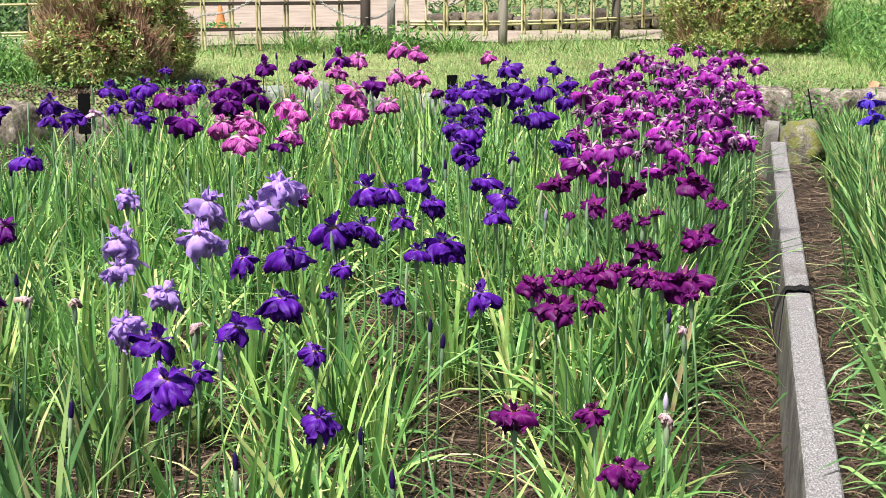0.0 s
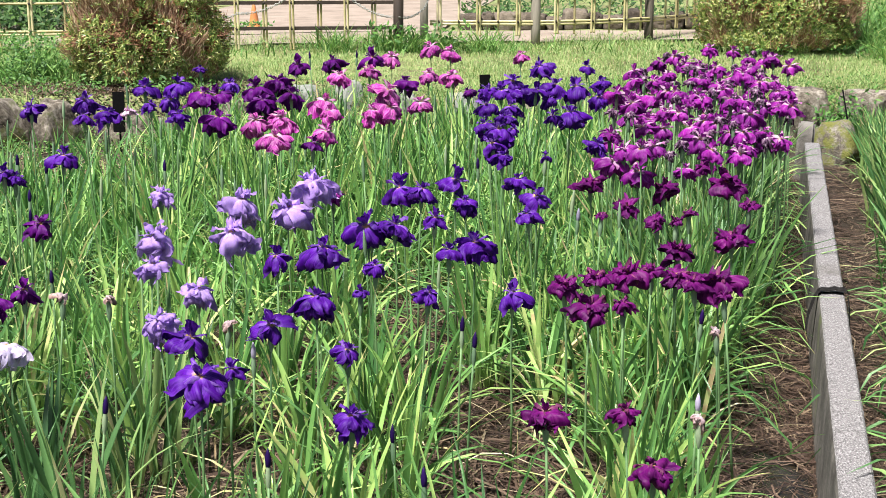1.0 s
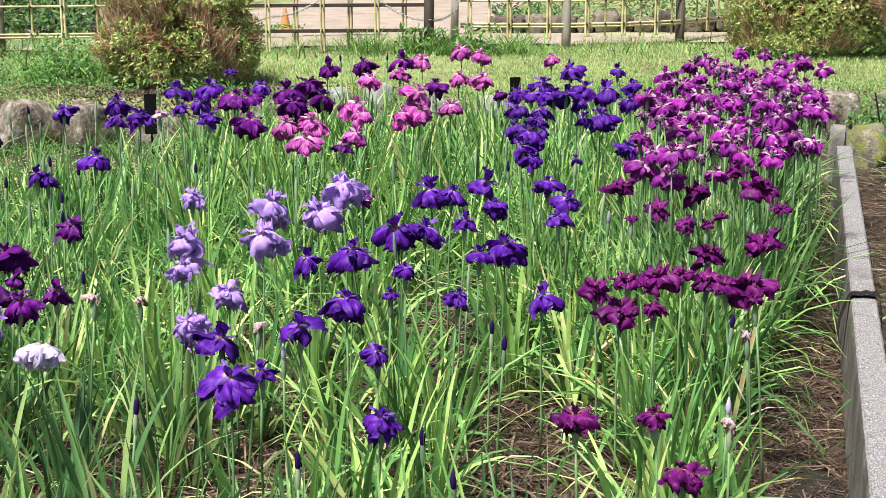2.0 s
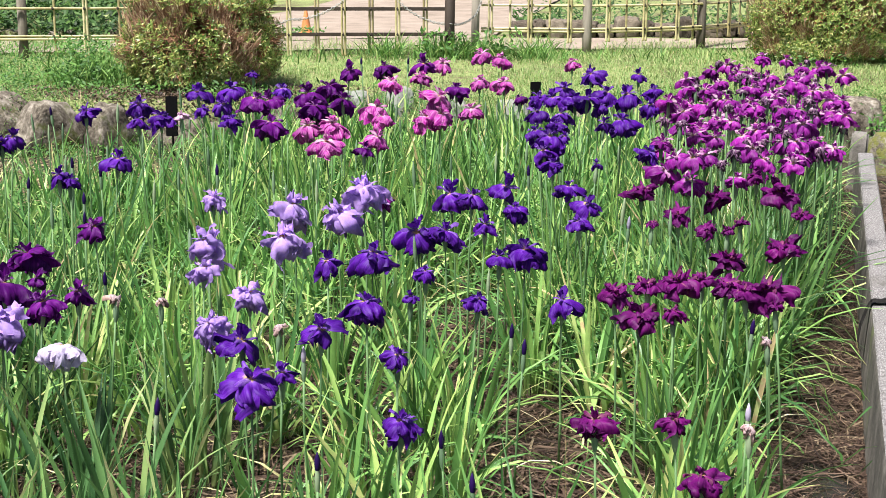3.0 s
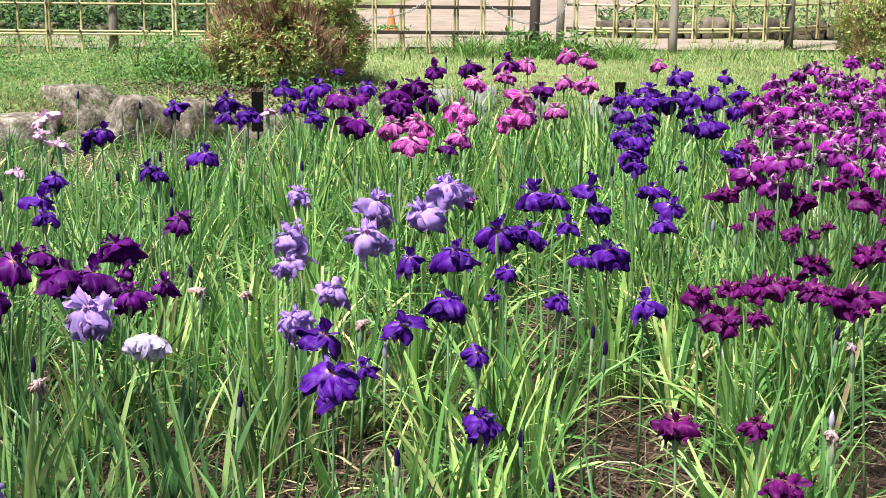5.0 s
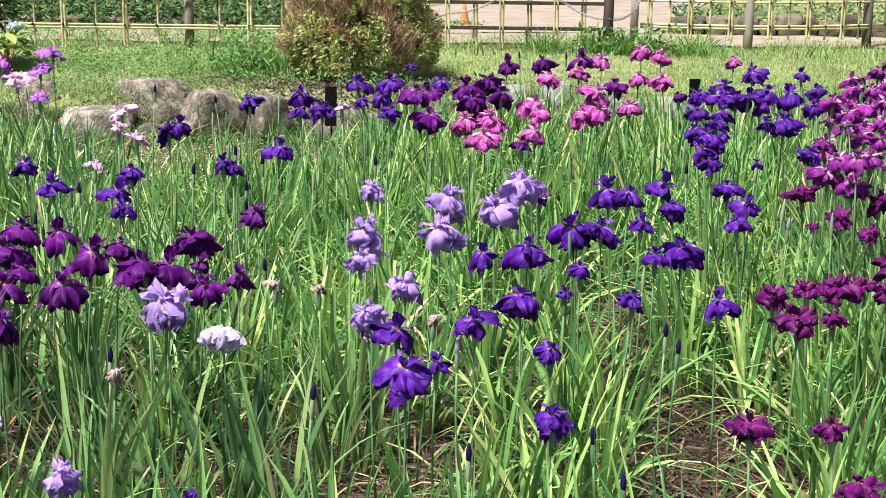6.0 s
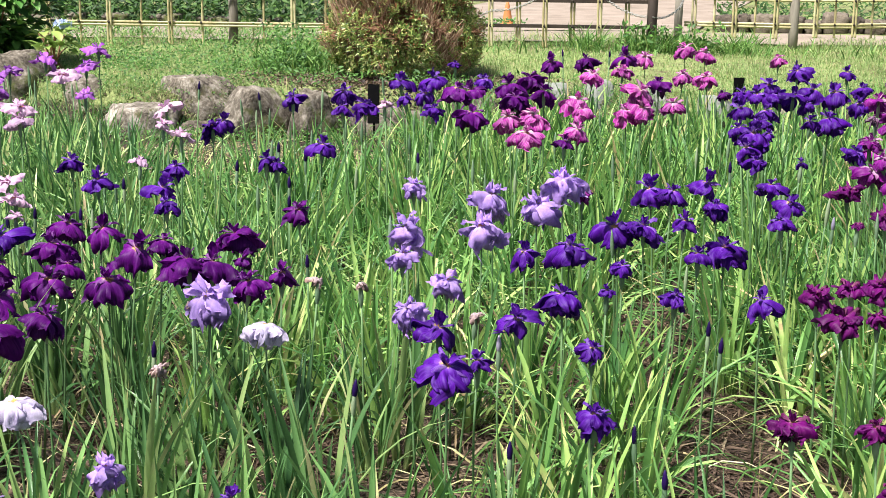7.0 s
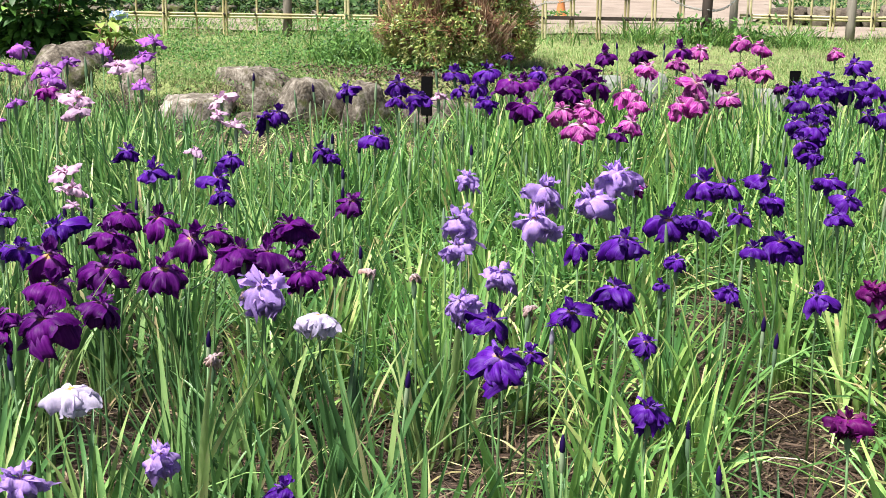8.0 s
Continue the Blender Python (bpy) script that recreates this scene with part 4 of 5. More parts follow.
BED_w = [
    (-0.64, 3.99, 0.60, 0.041), (0.60, 3.71, 0.55, 0.039), (0.40, 5.52, 0.69, 0.035),
]
BED_b0 = [
    (-0.97, 3.59, 0.57, 0.027), (-0.21, 3.50, 0.53, 0.026), (0.71, 4.38, 0.60, 0.021), (-1.34, 6.13, 0.77, 0.029),
    (-0.04, 4.42, 0.56, 0.021), (0.01, 6.22, 0.77, 0.034), (0.42, 9.72, 0.88, 0.053), (-0.82, 10.01, 0.88, 0.047),
    (-1.13, 9.87, 0.89, 0.046), (0.00, 4.21, 0.57, 0.020), (-0.51, 3.35, 0.52, 0.016), (-0.12, 3.21, 0.53, 0.023),
    (-2.93, 7.69, 0.86, 0.038), (-2.58, 7.69, 0.81, 0.044), (-2.06, 5.80, 0.76, 0.029), (-2.00, 6.20, 0.78, 0.031),
    (-1.83, 6.05, 0.77, 0.030), (-1.78, 5.64, 0.73, 0.028), (-1.75, 5.54, 0.67, 0.028), (-2.73, 5.03, 0.64, 0.035),
]
BED_b1 = [
    (-2.71, 5.13, 0.60, 0.031), (-2.50, 5.19, 0.65, 0.031), (-2.51, 5.64, 0.69, 0.038), (-2.75, 5.30, 0.62, 0.032),
    (-1.47, 4.84, 0.60, 0.033), (-2.10, 3.48, 0.56, 0.022), (-1.62, 3.77, 0.58, 0.024),
]
BED_W = [
    (-1.33, 3.92, 0.61, 0.127), (-1.82, 3.30, 0.54, 0.148),
]
BED_G = [
    (-2.87, 5.31, 0.72, 0.104), (-2.76, 5.16, 0.69, 0.095), (-2.59, 4.83, 0.70, 0.064), (-2.43, 5.63, 0.78, 0.071),
    (-2.67, 6.54, 0.86, 0.123), (-2.53, 6.15, 0.86, 0.078), (-2.35, 5.91, 0.85, 0.089), (-3.26, 6.21, 0.89, 0.134),
    (-3.23, 6.14, 0.84, 0.122), (-3.48, 7.12, 0.93, 0.151), (-1.63, 6.72, 0.91, 0.071),
]
BED_N = [
    (-4.58, 8.09, 0.90, 0.208), (-4.12, 7.12, 0.91, 0.108), (-4.06, 8.11, 0.91, 0.144), (-3.88, 8.47, 0.94, 0.149),
    (-3.69, 7.87, 0.91, 0.126), (-4.00, 7.54, 0.90, 0.129), (-3.91, 7.12, 0.91, 0.138), (-3.54, 6.50, 0.93, 0.134),
    (-3.28, 6.96, 0.87, 0.088), (-3.61, 6.25, 0.86, 0.076), (-3.47, 5.87, 0.84, 0.051),
]
BED_V = BED_V0 + BED_V1 + BED_V2 + BED_V3
BED_P = BED_P0 + BED_P1
BED_R = BED_R0 + BED_R1
BED_b = BED_b0 + BED_b1
GROUPS = [
    (BED_V, "violet", "double", "deep violet-blue iris flower on a green stalk", "violet irises"),
    (BED_P, "plum", "double", "dark plum-purple iris flower with drooping petals", "plum irises"),
    (BED_K, "pink", "double", "bright pink iris flower with pale veins", "pink irises"),
    (BED_R, "wine", "frilled", "dark wine-red iris flower with ruffled petals", "wine-red irises"),
    (BED_L, "lilac", "hanging", "pale lilac iris flower with ruffled petals", "lilac irises"),
    (BED_M, "magenta", "double", "magenta-purple iris flower with drooping petals", "magenta irises"),
    (BED_B, "blue", "single", "bright blue iris flower across the kerb", "blue irises"),
    (BED_W, "white", "dome", "large white iris flower tinged with lavender", "white irises"),
    (BED_G, "blush", "open", "pale pink-white iris flower with open petals", "pale pink irises"),
    (BED_N, "mauve", "open", "light mauve-purple iris flower near the hydrangea", "mauve irises"),
    (BED_X, "faded", "limp", "withered pinkish-brown iris flower on its stalk", "withered irises"),
]
for rows, kind, form, label, group in GROUPS:
    for i, (x, y, z, w) in enumerate(rows):
        iris(kind, x, y, z, max(w, 0.05) * (1.25 if form == "limp" else {"mauve": 1.0, "blush": 1.12, "pink": 1.12, "blue": 0.8, "plum": 1.18, "violet": 1.1, "white": 0.94, "lilac": 1.2}.get(kind, 1.0)), "double" if kind == "wine" and y < 3.6 else "single" if form == "double" and i % 2 and kind in ("violet", "plum", "mauve") else form, label, group)
for i, (x, y, z, w) in enumerate(BED_b):
    bud("dusk", x, y, z, "slender dark violet iris bud in a green sheath")
for x, y, z, w in BED_w:
    bud("white", x, y, z, "opening white and violet iris bud in a green sheath")
green_rng = random.Random(3)
for k in range(400):
    gx, gy = green_rng.uniform(-5.0, 1.6), green_rng.uniform(4.9, 9.6)
    if k < 120 and in_bed(gx, gy) and gx > -0.62 * gy:
        green_bud(gx, gy, green_rng.uniform(0.58, 0.74))


def inside(x, y, poly):
    hit = False
    for (ax, ay), (bx, by) in zip(poly, poly[1:] + poly[:1]):
        if (ay > y) != (by > y) and x < (bx - ax) * (y - ay) / (by - ay) + ax:
            hit = not hit
    return hit


def magenta_patch():
    """The crowded stand of magenta irises at the back of the bed by the kerb."""
    rng = random.Random(5)
    poly = [(0.75, 7.6), (1.2, 9.6), (1.98, 9.4), (1.55, 7.0), (1.12, 5.5), (0.72, 5.4), (0.5, 5.9)]
    done, spots = 0, []
    leaves = Heap()
    for _ in range(4000):
        x, y = rng.uniform(0.4, 2.0), rng.uniform(5.3, 9.6)
        if done > 150:
            break
        if not inside(x, y, poly) or (y < 6.6 and rng.random() < 0.55) or any((x - a) ** 2 + (y - b) ** 2 < 0.005 for a, b in spots):
            continue
        spots.append((x, y))
        for k in range(11):
            px, py = x + rng.gauss(0, 0.05), y + rng.gauss(0, 0.05)
            if px > kerb_x(py) - 0.34:
                continue
            leaves.add(*blade(rng, rng.uniform(0.5, 0.78), rng.uniform(0.014, 0.024), rng.uniform(0.02, 0.25), rng.uniform(0.1, 1.0), rng.uniform(0, 6.283), (px, py, ground_z(px, py) - 0.01), 6))
        spent = rng.random() < 0.38
        if spent:
            iris("spent", x, y, rng.uniform(0.78, 0.97), rng.uniform(0.08, 0.11), "limp", "curled dark purple iris flower with whitish veins, spent", "withered irises")
        else:
            iris("magenta", x, y, rng.uniform(0.76, 0.97), rng.uniform(0.09, 0.135), "double" if rng.random() < 0.4 else "single", "magenta-purple iris flower in a crowded stand", "magenta irises")
        done += 1
    tagged(part("iris_leaves", leaves.mesh("iris_leaves", BLUE_BLADES)), "tall upright iris leaves among the crowded magenta flowers", "iris leaves", kind="stuff")


magenta_patch()


# ---- straw and dead leaves on the soil ----
def straw():
    rng = random.Random(8)
    heap = Heap()
    for k in range(66000):
        y = rng.uniform(3.0, 10.5) if k % 3 else rng.uniform(3.4, 6.5)
        if k % 2:
            x = kerb_x(y) + rng.uniform(-0.75, 0.75)
            if x > kerb_x(y) and rng.random() < 0.2:
                continue
            if 0.0 < x - kerb_x(y) < 0.13:
                continue
        else:
            x = rng.uniform(-0.62 * y, kerb_x(y))
            if y > 6.2 and rng.random() < 0.75:
                continue
        if ((x - kerb_x(4.42) + 0.13) / 0.11) ** 2 + ((y - 4.42) / 0.34) ** 2 < 1 and rng.random() < 0.85:
            continue
        le, a, w = rng.uniform(0.05, 0.2), rng.uniform(0, 6.283), rng.choice((0.0009, 0.0012, 0.0016, 0.003))
        z = ground_z(x, y) + rng.uniform(0.004, 0.03)
        ca, sa, tilt, bow = math.cos(a), math.sin(a), rng.gauss(0, 0.09), rng.uniform(-0.03, 0.03)
        vs = []
        for u in (-0.5, 0.0, 0.5):
            px, py, pz = x + u * le * ca - sa * bow * (0.25 - u * u) * 4, y + u * le * sa + ca * bow * (0.25 - u * u) * 4, z + u * le * tilt
            if 0.0 < px - kerb_x(py) < 0.12:
                px = kerb_x(py) - 0.03
            vs += [(px - sa * w, py + ca * w, pz), (px + sa * w, py - ca * w, pz + w * 0.6)]
        heap.add(vs, [(0, 1, 3, 2), (2, 3, 5, 4)])
    # thicker tangles where the soil lies bare between the clumps
    for cx, cy, ra, rb in BARE:
        for k in range(int(2200 * ra * rb / 0.12) if cy < 7.5 else 500):
            a, q = rng.uniform(0, 6.283), math.sqrt(rng.random()) * 1.15
            x, y = cx + ra * q * math.cos(a), cy + rb * q * math.sin(a)
            le, b, w = rng.uniform(0.06, 0.24), rng.uniform(0, 6.283), rng.choice((0.0014, 0.002, 0.003, 0.0045))
            z = ground_z(x, y) + abs(rng.gauss(0.012, 0.018))
            ca, sa, lift = math.cos(b), math.sin(b), rng.uniform(0.0, 0.035)
            vs = []
            for u in (-0.5, 0.0, 0.5):
                px, py, pz = x + u * le * ca, y + u * le * sa, z + lift * (0.5 - 2 * u * u) + u * le * 0.05
                vs += [(px - sa * w, py + ca * w, pz), (px + sa * w, py - ca * w, pz + w * 0.5)]
            heap.add(vs, [(0, 1, 3, 2), (2, 3, 5, 4)])
    tagged(part("straw", heap.mesh("straw", STRAW)), "brown dead leaves and straw littering the wet soil", "straw", kind="stuff")


straw()


def puddle(name, x, y, sx, sy, seed):
    vs = [(x, y, 0.012)] + [(x + sx * math.cos(a) * (1 + 0.3 * noise.noise(Vector((math.cos(a), math.sin(a), seed)))), y + sy * math.sin(a) * (1 + 0.3 * noise.noise(Vector((math.cos(a), math.sin(a), seed + 5)))), 0.012) for a in (6.2832 * k / 40 for k in range(40))]
    fs = [(0, 1 + k, 1 + (k + 1) % 40) for k in range(40)]
    tagged(part(name, mesh_of(name, vs, fs, PUDDLE)), "shallow muddy puddle on the soil beside the kerb", "puddle", kind="structure")


puddle("water_1", kerb_x(4.42) - 0.13, 4.42, 0.1, 0.32, 2)


# ---- lawn ----
def lawn():
    rng = random.Random(12)
    heap = Heap()
    for k in range(165000):
        y = 10.9 + 6.2 * rng.random() ** 0.95
        x = rng.uniform(-0.62 * y, 0.36 * y)
        if y < edge_y(x) - 0.32:
            continue
        patch = noise.noise(Vector((x * 0.9, y * 0.9, 4)))
        worn = math.hypot((x + 2.9) / 1.6, (y - 12.6) / 0.75)
        if worn < 1.05 and rng.random() < 0.93 or patch < -0.2 and rng.random() < 0.5:
            continue
        le = rng.uniform(0.02, 0.06) * (1.1 + 0.9 * patch)
        if y > 15.2 and rng.random() < 0.15:
            le *= 2.2
        a, ln, w = rng.uniform(0, 6.283), rng.uniform(0.3, 1.7), rng.uniform(0.0018, 0.0038)
        ca, sa = math.cos(a), math.sin(a)
        z = ground_z(x, y)
        m, t = 0.55 * le, le
        vs = [(x - sa * w, y + ca * w, z), (x + sa * w, y - ca * w, z), (x + ca * m * ln * 0.5 - sa * w * 0.7, y + sa * m * ln * 0.5 + ca * w * 0.7, z + m), (x + ca * m * ln * 0.5 + sa * w * 0.7, y + sa * m * ln * 0.5 - ca * w * 0.7, z + m), (x + ca * t * ln, y + sa * t * ln, z + t * max(0.25, 1 - 0.4 * ln))]
        heap.add(vs, [(0, 1, 3, 2), (2, 3, 4)])
    # longer tufts on the bank between the rocks
    for k in range(15000):
        x = rng.uniform(-7.4, 4.0)
        y = edge_y(x) - rng.uniform(-0.8, 0.3)
        if math.hypot((x + 2.9) / 1.4, (y - 12.4) / 0.7) < 1:
            continue
        heap.add(*blade(rng, rng.uniform(0.05, 0.16), rng.uniform(0.004, 0.008), rng.uniform(0.1, 0.8), rng.uniform(0.3, 1.5), rng.uniform(0, 6.283), (x, y, ground_z(x, y)), 4))
    tagged(part("lawn_grass", heap.mesh("lawn_grass", GRASS)), "rough yellow-green lawn grass behind the rocks", "grass", kind="stuff")


lawn()


def leaf_quad(p, n, le, w, rng):
    """A small pointed leaf, folded at the midrib."""
    n = n.normalized()
    side = n.cross(Vector((rng.uniform(-1, 1), rng.uniform(-1, 1), rng.uniform(-1, 1)))).normalized()
    d = (n.cross(side) + n * rng.uniform(-0.2, 0.7)).normalized()
    up = side.cross(d)
    mid = p + d * le * 0.45 - up * w * 0.15
    return [p, mid + side * w + up * w * 0.3, mid - side * w + up * w * 0.3, p + d * le, mid], [(0, 4, 1), (0, 2, 4), (1, 4, 3), (4, 2, 3)]


def weeds():
    rng = random.Random(19)
    heap = Heap()
    spots = []
    for k in range(760):
        x = rng.uniform(-7.5, 4.2)
        spots.append((x, edge_y(x) + rng.uniform(-0.5, 0.75), rng.uniform(0.06, 0.14), 20, 0.032))
    for k in range(26):
        spots.append((rng.uniform(-6.4, -4.8), rng.uniform(12.0, 13.6), 0.14, 30, 0.04))
    for k in range(14):
        spots.append((-3.95 + rng.gauss(0, 0.22), 13.3 + rng.gauss(0, 0.3), 0.42, 60, 0.05))
    for k in range(24):
        spots.append((rng.uniform(-7.5, -4.3), rng.uniform(15.0, 15.6), 0.15, 30, 0.04))
    for k in range(6):
        spots.append((-2.7 + rng.gauss(0, 0.15), 17.6, 0.12, 24, 0.06))
    for k in range(190):
        spots.append((rng.uniform(4.2, 7.0), rng.uniform(13.6, 17.4), rng.uniform(0.15, 0.5), 34, 0.06))
    for k in range(16):
        spots.append((3.2 + rng.gauss(0, 0.5), 14.95 + rng.gauss(0, 0.08), 0.12, 13, 0.06))
    for k in range(34):
        spots.append((2.95 + rng.gauss(0, 0.09), 11.55 + rng.gauss(0, 0.16), rng.uniform(0.2, 0.5), 26, 0.055))
    for k in range(16):
        spots.append((-2.9 + rng.gauss(0, 0.5), 12.4 + rng.gauss(0, 0.08), 0.12, 13, 0.06))
    for k in range(60):
        spots.append((-4.7 + rng.gauss(0, 0.7), 12.9 + rng.gauss(0, 0.45), rng.uniform(0.1, 0.28), 30, 0.038))
    for k in range(40):
        spots.append((rng.uniform(-8.4, -5.0), rng.uniform(13.4, 14.4), rng.uniform(0.1, 0.22), 28, 0.036))
    for x0 in (-0.75, -0.45, -0.95, -0.25):
        spots.append((x0, 15.35, 0.3, 60, 0.08))
    for k in range(6000):
        x = rng.uniform(-7.6, -3.5)
        y = edge_y(x) + 0.1 + 3.2 * rng.random() ** 1.3
        if noise.noise(Vector((x * 1.1, y * 1.1, 8))) > -0.15:
            p = Vector((x, y, ground_z(x, y) + rng.uniform(0.01, 0.07)))
            heap.add(*leaf_quad(p, Vector((rng.gauss(0, 0.5), rng.gauss(0, 0.5) - 0.2, 1)), rng.uniform(0.012, 0.028), 0.006, rng))
    for k in range(300):
        x = rng.uniform(-6.6, 0.5)
        spots.append((x, edge_y(x) - rng.uniform(0.0, 0.55), 0.1, 14, 0.032))
    for x, y, h, n, le in spots:
        z = ground_z(x, y)
        for j in range(n):
            r = rng.random()
            p = Vector((x + rng.gauss(0, 0.07 + 0.1 * h), y + rng.gauss(0, 0.07), z + h * r))
            heap.add(*leaf_quad(p, Vector((rng.gauss(0, 0.6), rng.gauss(0, 0.6) - 0.3, 1)), le * rng.uniform(0.6, 1.3), le * 0.22, rng))
    tagged(part("weeds", heap.mesh("weeds", WEED)), "low green weeds among the rocks and along the fence", "weeds", kind="stuff")


weeds()


def tall_grass():
    """Uncut grass: a bank beyond the clipped shrub, tufts at the fence and the gate posts."""
    rng = random.Random(29)
    heap = Heap()
    for k in range(11200):
        if k >= 8200:
            x, y, h = rng.uniform(4.1, 7.4), rng.uniform(15.5, 18.6), rng.uniform(0.3, 0.75)
        elif k >= 5200:
            x, y, h = rng.uniform(-9.5, -3.6), rng.uniform(15.2, 17.6), rng.uniform(0.05, 0.18)
        elif k < 3000:
            x, y, h = rng.uniform(4.0, 6.6), rng.uniform(13.2, 17.5), rng.uniform(0.15, 0.42)
        elif k < 3900:
            x, h = rng.choice((-0.95, -0.62, -0.4, -1.5, 0.1)) + rng.gauss(0, 0.12), rng.uniform(0.12, 0.38)
            y = 15.4 + rng.gauss(0, 0.1)
        elif k < 4600:
            x, h = -3.95 + rng.gauss(0, 0.25), rng.uniform(0.15, 0.4)
            y = 13.3 + rng.gauss(0, 0.25)
        else:
            x, h = rng.uniform(-8, 3), rng.uniform(0.1, 0.24)
            y = 14.6 + 0.12 * (x + 6) + rng.gauss(0, 0.25)
        heap.add(*blade(rng, h, rng.uniform(0.008, 0.019), rng.uniform(0.05, 0.5), rng.uniform(0.3, 1.8), rng.uniform(0, 6.283), (x, y, ground_z(x, y)), 4))
    tagged(part("tall_grass", heap.mesh("tall_grass", TALLGRASS)), "uncut green grass along the fence and gate posts", "grass", kind="stuff")


tall_grass()


def litter():
    """Dead leaves on the bare earth round the clipped shrub and between the rocks."""
    rng = random.Random(23)
    heap = Heap()
    for k in range(9000):
        if k % 4 < 3:
            x, y = -2.9 + rng.gauss(0, 0.85), 12.4 + rng.gauss(0, 0.32)
        else:
            x = rng.uniform(-5.5, 3.8)
            y = edge_y(x) + rng.uniform(-1.2, 0.5)
        p = Vector((x, y, ground_z(x, y) + rng.uniform(0.003, 0.02)))
        heap.add(*leaf_quad(p, Vector((rng.gauss(0, 0.2), rng.gauss(0, 0.2), 1)), rng.uniform(0.02, 0.06), rng.uniform(0.006, 0.013), rng))
    tagged(part("leaf_litter", heap.mesh("leaf_litter", STRAW)), "brown dead leaves on bare earth round the shrub", "leaf litter", kind="stuff")


litter()


# ---- shrubs ----
def shrub(name, x, y, rx, ry, h, seed, label, count, leaf, material, red):
    """A clipped shrub: forked stems, many twigs and an uneven crown of small leaves."""
    rng = random.Random(seed)
    root = new(name)
    z0 = ground_z(x, y)
    root.matrix_basis = pose(x, y, z0)
    tagged(root, label, "shrub", "clipped shrubs on the lawn")
    crown, twigs = Heap(), Heap()
    tips = []
    for k in range(26):
        a, q = rng.uniform(0, 6.283), math.sqrt(rng.random())
        tip = Vector((rx * q * math.cos(a), ry * q * math.sin(a), h * (0.55 + 0.4 * rng.random()) * (1 - 0.35 * q ** 3)))
        foot = Vector((rng.gauss(0, 0.12) + tip.x * 0.25, rng.gauss(0, 0.1) + tip.y * 0.25, -0.02))
        mid = foot.lerp(tip, 0.5) + Vector((rng.gauss(0, 0.05), rng.gauss(0, 0.05), 0.05))
        twigs.add(*tube([foot, mid, tip], [0.014, 0.009, 0.004], 5))
        tips.append((mid, tip))
    for k in range(1900):
        mid, tip = rng.choice(tips)
        b = mid.lerp(tip, rng.uniform(0.0, 1.0))
        d = Vector((b.x * 0.9 + rng.gauss(0, 0.25), b.y * 0.9 + rng.gauss(0, 0.25), rng.uniform(-0.05, 0.4))).normalized()
        e = b + d * rng.uniform(0.12, 0.4)
        q = math.hypot(e.x / rx, e.y / ry)
        if q > 1.1 or e.z > h * 1.08 or e.z < 0.03:
            e = b + (e - b) * 0.5
        twigs.add(*tube([b, b.lerp(e, 0.5) + Vector((0, 0, 0.012)), e], [0.005, 0.004, 0.002], 3, closed=False))
    dead = Heap()
    for k in range(count):
        a = rng.uniform(0, 6.283)
        v = rng.uniform(-0.2, 1.0) if rng.random() < 0.7 else 1.0
        ring = math.sqrt(max(0, 1 - max(v, 0) ** 3.2)) if v < 1 else math.sqrt(rng.random())
        out = (1 + 0.16 * noise.noise(Vector((math.cos(a) * 2.3, math.sin(a) * 2.3, v * 2.5 + seed))) + rng.gauss(0, 0.04)) * (1 - abs(rng.gauss(0, 0.07)))
        low = 1 - 0.3 * max(0, 0.25 - v)
        p = Vector((rx * ring * math.cos(a) * low, ry * ring * math.sin(a) * low, h * (0.22 + 0.78 * max(v, 0) + 0.7 * min(v, 0)))) * out
        p.z = max(p.z, 0.03)
        n = Vector((p.x / rx, p.y / ry, max(0.0, p.z / h - 0.3) + 0.15)).normalized()
        if noise.noise(p * 3.8 + Vector((seed, 0, 0))) < red:
            for j in range(5):
                q = p - n * rng.uniform(-0.01, 0.1) + Vector((rng.gauss(0, 0.03), rng.gauss(0, 0.03), 0))
                d = (n * 0.5 + Vector((rng.gauss(0, 0.35), rng.gauss(0, 0.35), rng.uniform(0.3, 1.2)))).normalized() * rng.uniform(0.06, 0.16)
                sd = d.cross(Vector((0.3, 1, 0.2))).normalized() * 0.0028
                dead.add([q - sd, q + sd, q + d * 0.6 + sd + n * 0.01, q + d * 0.6 - sd + n * 0.01, q + d], [(0, 1, 2, 3), (3, 2, 4)])
            if rng.random() < 0.75:
                continue
        for j in range(rng.randint(4, 7)):
            t = 6.2832 * j / 6 + rng.gauss(0, 0.3)
            e1 = n.orthogonal().normalized()
            e2 = n.cross(e1)
            d = (e1 * math.cos(t) + e2 * math.sin(t)) * rng.uniform(0.5, 1.1) + n * rng.uniform(0.3, 0.9) + Vector((0, 0, 0.2))
            d = d.normalized()
            sd = d.cross(n).normalized() * leaf * 0.12
            le = leaf * rng.uniform(0.6, 1.25)
            up = sd.cross(d).normalized() * leaf * 0.06
            m = p + d * le * 0.5
            crown.add([p, m + sd + up, m - sd + up, p + d * le - n * le * 0.15, m], [(0, 4, 1), (0, 2, 4), (1, 4, 3), (4, 2, 3)])
    tagged(part("dry_growth", dead.mesh("dry_growth", DEADTWIG), root, label="dry reddish twigs"), kind="stuff")
    tagged(part("wood", twigs.mesh("wood", TWIG), root, label="reddish-brown branches"), kind="stuff")
    tagged(part("crown", crown.mesh("crown", material), root, label="yellow-green pointed leaves"), kind="stuff")


shrub("shrub", -2.93, 13.0, 0.72, 0.6, 0.84, 31, "clipped azalea with yellow-green leaves and bare reddish twigs", 4700, 0.058, AZALEA, -0.2)
shrub("shrub", 3.2, 15.6, 0.86, 0.7, 0.95, 37, "clipped azalea with dense yellow-green leaves by the fence", 7600, 0.052, AZALEA, -0.2)


